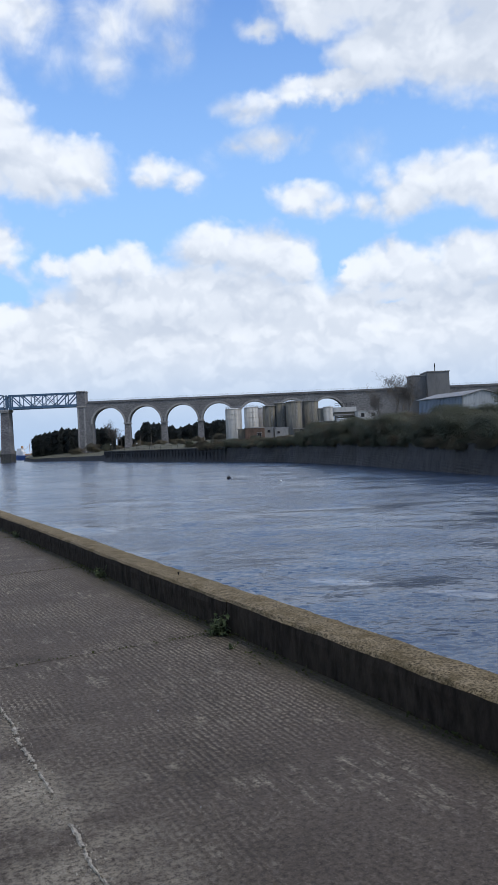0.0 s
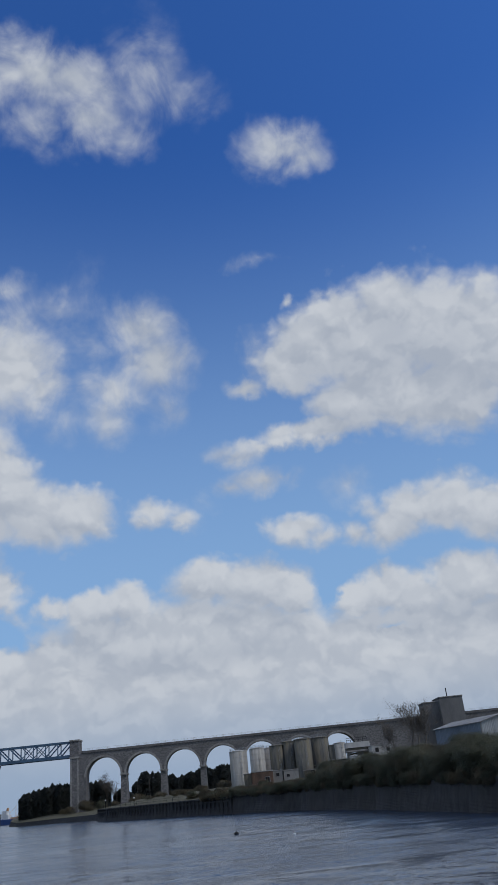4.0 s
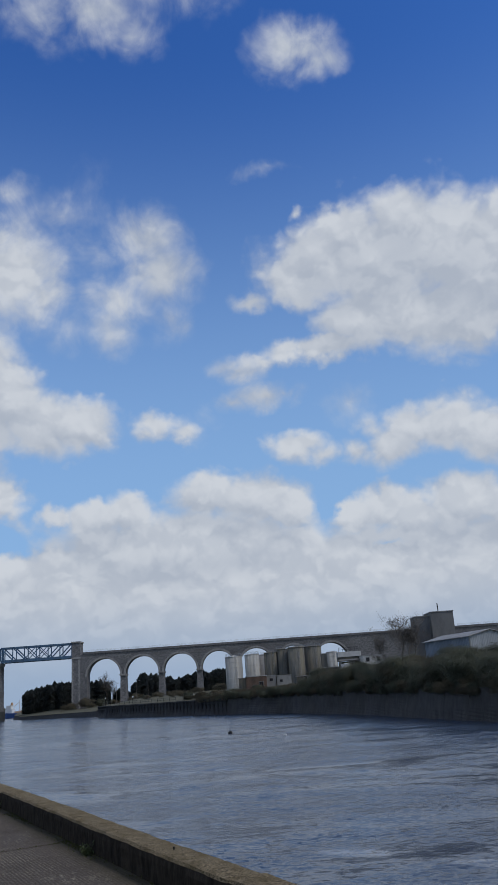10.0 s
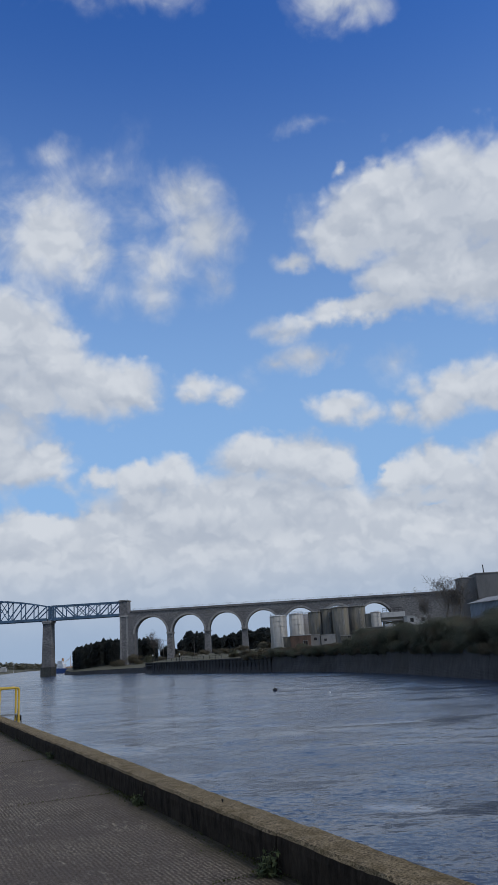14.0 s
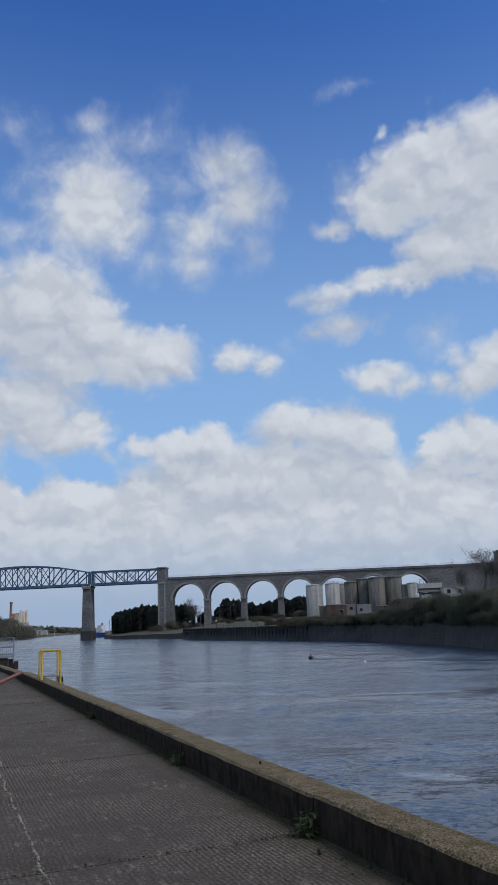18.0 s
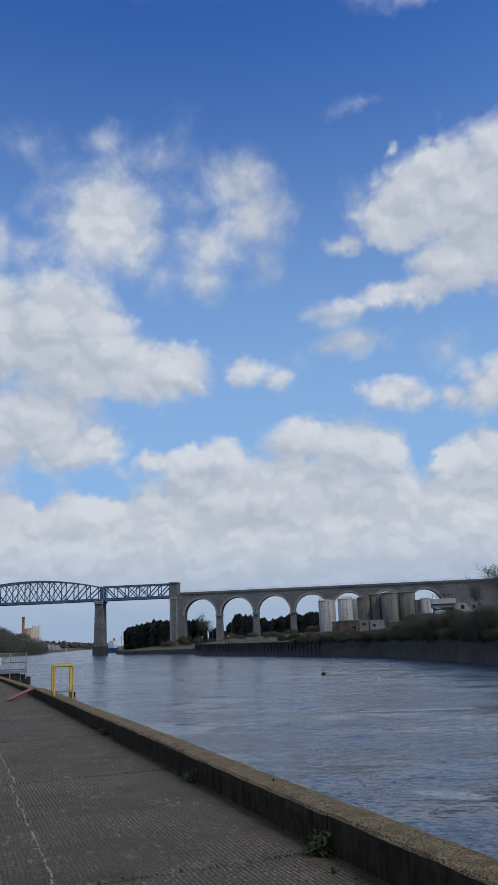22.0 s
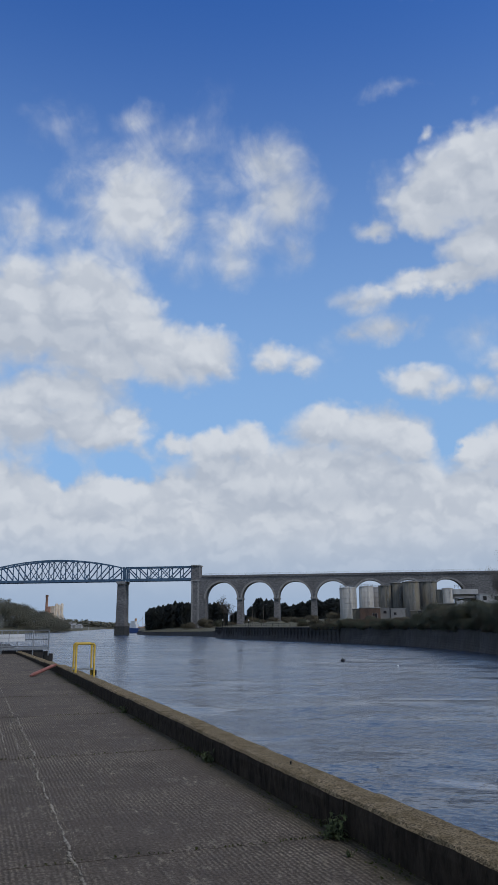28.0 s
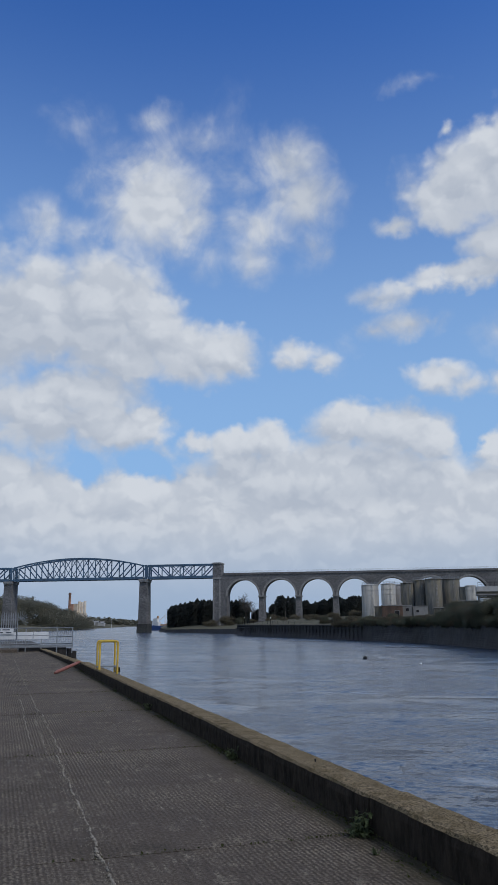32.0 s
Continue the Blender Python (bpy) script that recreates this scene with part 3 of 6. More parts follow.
M_SHIP_BLUE = surface("blue_hull_paint", (0.03, 0.07, 0.20), (0.05, 0.10, 0.27), 0.6, 0.5, 0.05)
M_SHIP_ORANGE = surface("buff_orange_paint", (0.45, 0.26, 0.14), (0.6, 0.38, 0.22), 0.6, 0.6, 0.05)


# ---- helpers of this scene ----
def part(name, bm, material, parent=None, label="", loc=None):
    """Links a bmesh as one mesh object, under a thing or part where one is given."""
    me = bpy.data.meshes.new(name)
    bm.to_mesh(me)
    bm.free()
    for m in material if isinstance(material, (list, tuple)) else [material]:
        me.materials.append(m)
    ob = new(name, me)
    ob.parent = parent
    if loc:
        ob.location = loc
    if label:
        ob["label"] = label
    return ob


def again(name, me, parent, loc, rz=0.0, scale=(1, 1, 1)):
    """One more object on a mesh that is already there."""
    ob = new(name, me)
    ob.parent = parent
    ob.location, ob.rotation_euler, ob.scale = loc, (0, 0, rz), scale
    return ob


def thing(name, loc, label, category, group="", kind="", rz=0.0):
    ob = new(name)
    ob.location, ob.rotation_euler = loc, (0, 0, rz)
    return tagged(ob, label, category, group, kind)


def box(bm, c, size, rz=0.0, taper=1.0, bevel=0.0, mat=0):
    """A box on its base centre c; taper scales the top."""
    sx, sy, sz = (s / 2 for s in size)
    vs = []
    for z, k in ((0, 1.0), (size[2], taper)):
        for x, y in ((-sx, -sy), (sx, -sy), (sx, sy), (-sx, sy)):
            x, y = x * k, y * k
            vs.append(bm.verts.new((c[0] + x * math.cos(rz) - y * math.sin(rz), c[1] + x * math.sin(rz) + y * math.cos(rz), c[2] + z)))
    fs = [bm.faces.new([vs[i] for i in f]) for f in ((3, 2, 1, 0), (4, 5, 6, 7), (0, 1, 5, 4), (1, 2, 6, 5), (2, 3, 7, 6), (3, 0, 4, 7))]
    for f in fs:
        f.material_index = mat
    if bevel:
        es = list({e for f in fs for e in f.edges})
        bmesh.ops.bevel(bm, geom=es, offset=bevel, segments=1, affect="EDGES", clamp_overlap=True)
    return vs


def beam(bm, a, b, w, h):
    """A square bar from a to b, w across and h deep."""
    a, b = Vector(a), Vector(b)
    d = (b - a).normalized()
    side = d.cross(Vector((0, 0, 1)))
    side = Vector((1, 0, 0)) if side.length < 1e-3 else side.normalized()
    up = side.cross(d).normalized()
    vs = [bm.verts.new(p + side * sx * w / 2 + up * sz * h / 2) for p in (a, b) for sx, sz in ((-1, -1), (1, -1), (1, 1), (-1, 1))]
    for f in ((0, 1, 2, 3), (7, 6, 5, 4), (0, 4, 5, 1), (1, 5, 6, 2), (2, 6, 7, 3), (3, 7, 4, 0)):
        bm.faces.new([vs[i] for i in f])


def tube(bm, pts, radii, seg=8, cap=True):
    """A round tube through points with a radius at each."""
    rings = []
    for i, p in enumerate(pts):
        p = Vector(p)
        d = (Vector(pts[min(i + 1, len(pts) - 1)]) - Vector(pts[max(i - 1, 0)])).normalized()
        s = d.cross(Vector((0, 0, 1)))
        s = Vector((1, 0, 0)) if s.length < 1e-3 else s.normalized()
        u = s.cross(d)
        r = radii[i] if isinstance(radii, (list, tuple)) else radii
        rings.append([bm.verts.new(p + s * math.cos(2 * math.pi * k / seg) * r + u * math.sin(2 * math.pi * k / seg) * r) for k in range(seg)])
    for a, b in zip(rings, rings[1:]):
        for k in range(seg):
            bm.faces.new((a[k], a[(k + 1) % seg], b[(k + 1) % seg], b[k])).smooth = True
    if cap:
        bm.faces.new(rings[0])
        bm.faces.new(rings[-1][::-1])


def drum(bm, c, r, z0, z1, seg=28, dome=0.0):
    """An upright cylinder with a low cone or dome on top."""
    lo = [bm.verts.new((c[0] + r * math.cos(2 * math.pi * k / seg), c[1] + r * math.sin(2 * math.pi * k / seg), z0)) for k in range(seg)]
    hi = [bm.verts.new((v.co.x, v.co.y, z1)) for v in lo]
    for k in range(seg):
        bm.faces.new((lo[k], lo[(k + 1) % seg], hi[(k + 1) % seg], hi[k])).smooth = True
    top = bm.verts.new((c[0], c[1], z1 + dome))
    for k in range(seg):
        bm.faces.new((hi[k], hi[(k + 1) % seg], top))


def quads(name, centers, size, material, parent=None, loc=None, flat=0.0, rng=None, tall=1.0, soft=None):
    """Many small leaves or clumps, each a bent quad of its own at a chance angle."""
    n = len(centers)
    rng = rng or np.random.default_rng(1)
    a = rng.normal(size=(n, 3))
    a[:, 2] *= 1 - flat
    a /= np.linalg.norm(a, axis=1)[:, None] + 1e-9
    b = rng.normal(size=(n, 3))
    b -= (a * b).sum(1)[:, None] * a
    b /= np.linalg.norm(b, axis=1)[:, None] + 1e-9
    s = np.asarray(size) * rng.uniform(0.6, 1.4, n)
    a, b = a * s[:, None] / 2, b * s[:, None] / 2 * tall
    nn = np.cross(a, b)
    nn /= np.linalg.norm(nn, axis=1)[:, None] + 1e-9
    c = np.asarray(centers)
    v = np.stack([c - a * 0.55 - b, c + a * 0.55 - b * 0.7 + nn * s[:, None] * 0.15, c + a + b * 0.6, c - a * 0.35 + b + nn * s[:, None] * 0.15], 1).reshape(-1, 3)
    me = bpy.data.meshes.new(name)
    me.vertices.add(4 * n)
    me.vertices.foreach_set("co", v.astype(np.float32).ravel())
    me.loops.add(4 * n)
    me.loops.foreach_set("vertex_index", np.arange(4 * n, dtype=np.int32))
    me.polygons.add(n)
    me.polygons.foreach_set("loop_start", np.arange(0, 4 * n, 4, dtype=np.int32))
    me.update(calc_edges=True)
    if soft is not None:
        # light falls on the plant as on one rounded mass, with some leaf-to-leaf change
        out = np.broadcast_to(np.asarray(soft, float), (n, 3))
        out = out / (np.linalg.norm(out, axis=1)[:, None] + 1e-9) + rng.normal(size=(n, 3)) * 0.2
        out /= np.linalg.norm(out, axis=1)[:, None] + 1e-9
        me.normals_split_custom_set_from_vertices(np.repeat(out, 4, 0).astype(np.float32))
    me.materials.append(material)
    ob = new(name, me)
    ob.parent = parent
    if loc:
        ob.location = loc
    return ob


# ---- river, quay and land ----
WATER = -3.9
bm = bmesh.new()
bm.faces.new([bm.verts.new(p) for p in ((-4500, -1500, WATER), (4500, -1500, WATER), (4500, 4600, WATER), (-4500, 4600, WATER))])
tagged(part("water", bm, M_WATER), "dark grey-blue rippled tidal river water", "river", kind="structure")

QD = Vector((-0.4515, 0.8923, 0))
QR = Vector((0.8923, 0.4515, 0))


def quay(u, w, z=0.0):
    """A point on the quay: u along the wall, w inland from the wall's inner face."""
    p = QD * u + QR * (2.846 - w)
    return (p.x, p.y, z)


KERB_H, KERB_W = 0.27, 0.36
bm = bmesh.new()
ring = [quay(-60, -KERB_W), quay(82, -KERB_W), quay(82, 60), quay(-60, 60)]
lo = [bm.verts.new((x, y, -8)) for x, y, z in ring]
hi = [bm.verts.new((x, y, -0.03)) for x, y, z in ring]
bm.faces.new(hi)
for i in range(4):
    bm.faces.new((lo[i], lo[(i + 1) % 4], hi[(i + 1) % 4], hi[i]))
quay_body = tagged(part("pavement", bm, M_QUAY_FACE), "dark weathered concrete quay beside the river", "quay", kind="structure")

# the quay wall: one low upstand in cast lengths, inner face coloured black for shade, mossy on top
kerb = thing("quay_wall", quay(0, 0), "low concrete quay wall with mossy top and face darkened for shade", "wall", kind="structure")
bm = bmesh.new()
NX, SEC = 90, 4.7
prof = [(0.0, -0.03), (0.004, 0.10), (0.0, 0.19), (0.008, 0.245), (0.03, KERB_H), (0.11, KERB_H + 0.004), (0.24, KERB_H), (KERB_W - 0.03, KERB_H - 0.006), (KERB_W, KERB_H - 0.035), (KERB_W, 0.02), (KERB_W, -0.6)]
grid = []
for i in range(NX + 1):
    row = []
    for j, (o, z) in enumerate(prof):
        s = i * (SEC - 0.006) / NX
        wob = noise.noise((s * 2.3, j * 0.9, 3.1)) * 0.012 + noise.noise((s * 15, j * 2.9, 5.1)) * 0.007
        dz = noise.noise((s * 3.1, j * 1.7, 9.2)) * 0.008 + noise.noise((s * 17, j * 3.7, 2.2)) * 0.005 if j in (3, 4, 5, 6, 7, 8) else 0
        p = QD * s + QR * (o + wob)
        row.append(bm.verts.new((p.x, p.y, z + dz)))
    grid.append(row)
for i in range(NX):
    for j in range(len(prof) - 1):
        f = bm.faces.new((grid[i][j], grid[i + 1][j], grid[i + 1][j + 1], grid[i][j + 1]))
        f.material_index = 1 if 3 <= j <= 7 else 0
bm.faces.new([r for r in grid[0]][::-1])
bm.faces.new([r for r in grid[-1]])
bmesh.ops.recalc_face_normals(bm, faces=bm.faces[:])
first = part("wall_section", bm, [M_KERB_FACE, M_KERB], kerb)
rng0 = random.Random(5)
u = -12.75
while u < 50:
    o = QD * u
    if u == -12.75:
        first.location = o
    else:
        # the far lengths curve gently inland and stand lower
        bend = 0.0007 * max(0, u - 26) ** 2
        o = o - QR * bend
        again("wall_section", first.data, kerb, (o.x + rng0.uniform(-0.006, 0.006), o.y, rng0.uniform(-0.008, 0.008) - 0.11 * min(1, max(0, u - 24) / 9)), math.atan(0.0014 * max(0, u + SEC / 2 - 26)))
    u += SEC

# floor slabs with open joints
U_JOINTS = [-13.0, -8.2, -3.4, 1.3, 6.05, 10.75, 15.55, 19.9, 24.3, 28.6, 33.0, 37.3, 41.7, 46.0, 50.5]
W_JOINTS = [0.0, 2.06, 6.2, 10.4, 14.6]
for u0, u1 in zip(U_JOINTS, U_JOINTS[1:]):
    for w0, w1 in zip(W_JOINTS, W_JOINTS[1:]):
        bm = bmesh.new()
        g = 0.015 if u0 > 10 else 0.007
        n = 10
        rows = []
        for i in range(n + 1):
            uu = u0 + g + (u1 - u0 - 2 * g) * i / n
            row = []
            for j in range(5):
                ww = w0 + 0.0006 + (w1 - w0 - 0.0012) * j / 4
                eu = noise.noise((u0 * 1.7, ww * 1.3, i * 0.2)) * 0.022 if i in (0, n) else 0
                edge = -0.006 if i in (0, n) else 0
                row.append(bm.verts.new(quay(uu + eu, ww, edge + noise.noise((uu * 0.5, ww * 0.5, 1)) * 0.010)))
            rows.append(row)
        for i in range(n):
            for j in range(4):
                bm.faces.new((rows[i][j], rows[i][j + 1], rows[i + 1][j + 1], rows[i + 1][j]))
        rim = [r[0] for r in rows] + rows[-1][1:] + [r[-1] for r in rows[::-1]][1:] + rows[0][::-1][1:-1]
        under = [bm.verts.new(v.co - Vector((0, 0, 0.05))) for v in rim]
        for k in range(len(rim)):
            bm.faces.new((rim[k], under[k], under[(k + 1) % len(rim)], rim[(k + 1) % len(rim)]))
        bmesh.ops.recalc_face_normals(bm, faces=bm.faces[:])
        part("slab", bm, M_QUAY, quay_body)

# south bank: a river wall and the land behind it, rising away from the water
BANK = [(75, 10, 1.0), (48, 56, 1.0), (36, 88, 0.6), (31, 101, 0.2), (26.5, 130, 0.4), (22.5, 160, 0.7), (11, 206, 0.8), (-6, 240, 0.7), (-32, 287, 0.6), (-57, 330, 0.6), (-64, 352, 0.6),
        (-60, 360, 0.5), (-72, 384, -1.5), (-100, 428, -1.8), (-128, 463, -2.2), (-142, 500, -1.5), (-158, 560, -1), (-200, 720, 0), (-290, 1050, 1), (-420, 1700, 2), (-600, 2600, 2)]
LIFT = [(0, 0), (1.5, 0.15), (6, 0.8), (16, 1.6), (35, 2.8), (70, 4.0), (140, 5.0), (400, 7.0), (1800, 16.0)]
bm = bmesh.new()
bw = bmesh.new()
strips, base = [], []
for i, (x, y, z) in enumerate(BANK):
    a, b = BANK[max(i - 1, 0)], BANK[min(i + 1, len(BANK) - 1)]
    t = Vector((b[0] - a[0], b[1] - a[1], 0)).normalized()
    away = (Vector((t.y, -t.x, 0)) * 0.4 + Vector((0.92, 0.4, 0))).normalized()
    strips.append([bm.verts.new((x + away.x * o, y + away.y * o, z + h + noise.noise((x * 0.05, y * 0.05, o * 0.1)) * min(1, o * 0.05))) for o, h in LIFT])
    base.append((bw.verts.new((x - away.x * 0.9, y - away.y * 0.9, WATER - 0.6)), bw.verts.new((x - away.x * 0.3, y - away.y * 0.3, (z + WATER) / 2)), bw.verts.new((x, y, z))))
for a, b in zip(strips, strips[1:]):
    for k in range(len(LIFT) - 1):
        bm.faces.new((a[k], a[k + 1], b[k + 1], b[k])).smooth = True
for a, b in zip(base, base[1:]):
    for k in range(2):
        bw.faces.new((a[k], a[k + 1], b[k + 1], b[k]))
bmesh.ops.subdivide_edges(bw, edges=bw.edges[:], cuts=5, use_grid_fill=True)
for v in bw.verts:
    v.co += Vector((noise.noise(v.co * 0.35), noise.noise(v.co * 0.35 + Vector((7, 0, 0))), 0)) * 0.45
bmesh.ops.recalc_face_normals(bm, faces=bm.faces[:])
bmesh.ops.recalc_face_normals(bw, faces=bw.faces[:])
from mathutils.bvhtree import BVHTree
LAND = BVHTree.FromBMesh(bm)


def land_z(x, y):
    hit = LAND.ray_cast(Vector((x, y, 200)), Vector((0, 0, -1)))[0]
    return hit.z if hit else 0.0


tagged(part("ground", bm, M_LAND), "rough grassy waste ground along the far bank", "ground", kind="structure")
tagged(part("river_wall", bw, M_BANK), "dark weed-covered river wall at low tide", "wall", kind="structure")

# ---- railway viaduct ----
D = 458.84
DEEP = 8.6
PITCH, SPAN = 21.5, 18.6
SPRING, CROWN, CORNICE, PARAPET = 16.6, 25.9, 28.8, 30.0
X0 = -91.55
viaduct = thing("railway_viaduct", (X0, D, 0), "long grey limestone railway viaduct with blue steel truss spans", "viaduct")


def masonry(name, bm, mat=M_STONE, label="", parent=viaduct):
    bmesh.ops.recalc_face_normals(bm, faces=bm.faces[:])
    return part(name, bm, mat, parent, label)


def arch_bay():
    """One bay of spandrel wall with a half-round opening, left edge at x 0."""
    bm = bmesh.new()
    cx, r, n = PITCH / 2, SPAN / 2, 24
    f = []
    for y in (0.0, DEEP):
        arc = [(cx - r, SPRING)] + [(cx - r * math.cos(math.pi * k / n), SPRING + r * math.sin(math.pi * k / n)) for k in range(1, n)] + [(cx + r, SPRING)]
        f.append(([bm.verts.new((x, y, z)) for x, z in arc], [bm.verts.new((cx - PITCH / 2 if k == 0 else cx + PITCH / 2 if k == n else x, y, CORNICE)) for k, (x, z) in enumerate(arc)], bm.verts.new((0, y, SPRING)), bm.verts.new((PITCH, y, SPRING))))
    for arc, top, l, r_ in f:
        for k in range(n):
            bm.faces.new((arc[k], arc[k + 1], top[k + 1], top[k]))
        bm.faces.new((l, arc[0], top[0]))
        bm.faces.new((arc[-1], r_, top[-1]))
    for k in range(n):
        bm.faces.new((f[0][0][k], f[0][0][k + 1], f[1][0][k + 1], f[1][0][k])).smooth = True
    return bm


def arch_ring():
    """Dressed arch stones, a little proud of the wall, each wedge with its joint."""
    bm = bmesh.new()
    cx, r, n = PITCH / 2, SPAN / 2, 36
    for k in range(n):
        a0, a1 = math.pi * (k + 0.04) / n, math.pi * (k + 0.96) / n
        vs = []
        for y in (-0.16, 0.3):
            for rr, a in ((r - 0.06, a0), (r + 1.0, a0), (r + 1.0, a1), (r - 0.06, a1)):
                vs.append(bm.verts.new((cx - rr * math.cos(a), y, SPRING + rr * math.sin(a))))
        for q in ((0, 1, 2, 3), (0, 4, 5, 1), (1, 5, 6, 2), (2, 6, 7, 3), (3, 7, 4, 0)):
            bm.faces.new([vs[i] for i in q])
    return bm


bay = masonry("spandrel_wall", arch_bay())
ringstone = masonry("arch_ring", arch_ring(), M_STONE_PALE, "dressed stone arch ring")
NB = 7
for k in range(1, NB):
    again("spandrel_wall", bay.data, viaduct, (k * PITCH, 0, 0))
    again("arch_ring", ringstone.data, viaduct, (k * PITCH, 0, 0))
bm = bmesh.new()
hw = (PITCH - SPAN) / 2
box(bm, (0, DEEP / 2, -3), (2 * hw * 1.28, DEEP + 0.8, SPRING + 2.1), taper=1 / 1.28)
box(bm, (0, DEEP / 2, -3), (2 * hw * 1.28 + 1.2, DEEP + 2.0, 5.0), taper=0.96)
pier = masonry("arch_pier", bm)
pier.location = (PITCH, 0, 0)
bm = bmesh.new()
box(bm, (0, DEEP / 2, SPRING - 0.9), (2 * hw + 0.5, DEEP + 0.5, 0.45))
box(bm, (0, DEEP / 2, SPRING - 0.45), (2 * hw + 0.9, DEEP + 0.9, 0.45))
impost = masonry("impost_band", bm, M_STONE_PALE, "pale dressed stone band")
impost.location = (PITCH, 0, 0)
for k in range(2, NB + 1):
    again("arch_pier", pier.data, viaduct, (k * PITCH, 0, 0))
    again("impost_band", impost.data, viaduct, (k * PITCH, 0, 0))
LONG = NB * PITCH + 240
bm = bmesh.new()
box(bm, (NB * PITCH + 120, DEEP / 2, -3), (240, DEEP, CORNICE + 3))
masonry("approach_wall", bm)
bm = bmesh.new()
box(bm, (LONG / 2 - 0.5, DEEP / 2, CORNICE), (LONG + 1, DEEP + 0.9, 0.42))
masonry("cornice", bm, M_STONE, "projecting stone cornice")
bm = bmesh.new()
for y in (0.2, DEEP - 0.2):
    box(bm, (LONG / 2 - 0.5, y, CORNICE + 0.42), (LONG + 1, 0.45, PARAPET - CORNICE - 0.42))
masonry("parapet", bm)
bm = bmesh.new()
for k in range(110):
    x = 1 + k * 4.0
    if x < LONG:
        beam(bm, (x, 0.3, PARAPET), (x, 0.3, PARAPET + 1.0), 0.07, 0.07)
for z in (0.5, 1.0):
    beam(bm, (0, 0.3, PARAPET + z), (LONG, 0.3, PARAPET + z), 0.06, 0.06)
part("hand_railing", bm, M_GALV, viaduct, "thin pale steel railing")

# abutment tower at the end of the arches, and the river piers
def river_pier(name, cx, wtop, wbase, z1, parent, foot=True):
    bm = bmesh.new()
    box(bm, (cx, DEEP / 2, -9), (wbase, DEEP + 0.6, z1 + 9), taper=wtop / wbase)
    ob = masonry(name, bm, parent=parent)
    bm = bmesh.new()
    box(bm, (cx, DEEP / 2, z1 - 1.7), (wtop + 0.4, DEEP + 0.8, 0.8))
    box(bm, (cx, DEEP / 2, z1 - 0.9), (wtop + 0.9, DEEP + 1.2, 0.9))
    masonry("pier_cap", bm, M_STONE_PALE, "corbelled pale stone cap", parent=ob)
    if foot:
        bm = bmesh.new()
        box(bm, (cx, DEEP / 2, -9), (wbase + 0.9, DEEP + 1.6, 10.2), taper=0.96)
        masonry("pier_foot", bm, M_QUAY_FACE, "dark tide-stained footing", parent=ob)
    return ob


XM, XL = -139.9 - X0, -226.1 - X0
PM, PL = -141.4 - X0, -227.6 - X0
river_pier("river_pier", PM, 4.6, 5.6, 27.2, viaduct)
river_pier("river_pier", PL, 5.2, 6.0, 27.2, viaduct)
bm = bmesh.new()
box(bm, (-4.75, DEEP / 2, -4), (4.9, DEEP + 0.9, 40.2), taper=0.94)
tower = masonry("abutment_tower", bm)
for z, h in ((26.6, 0.9), (35.5, 0.7)):
    bm = bmesh.new()
    box(bm, (-4.75, DEEP / 2, z), (5.3, DEEP + 1.4, h))
    masonry("tower_band", bm, M_STONE_PALE, "projecting pale stone band", parent=tower)
bm = bmesh.new()
box(bm, (0, 0, 0), (0.85, 0.35, 1.0))
quoin = masonry("quoin", bm, M_STONE_PALE, "pale corner stone", parent=tower)
for s in (-1, 1):
    for k in range(26):
        q = (-4.75 + s * (2.02 - k * 0.005 - (0.22 if k % 2 else 0)), -0.36 + k * 0.008, -2 + k * 1.1)
        if k == 0 and s == -1:
            quoin.location = q
        else:
            again("quoin", quoin.data, tower, q)
bm = bmesh.new()
box(bm, (-0.5, DEEP / 2, -4), (3.9, DEEP + 0.3, 32.8))
masonry("abutment_pier", bm)


def member(name, span, a, b, w, h):
    bm = bmesh.new()
    beam(bm, a, b, w, h)
    return part(name, bm, M_STEEL, span)


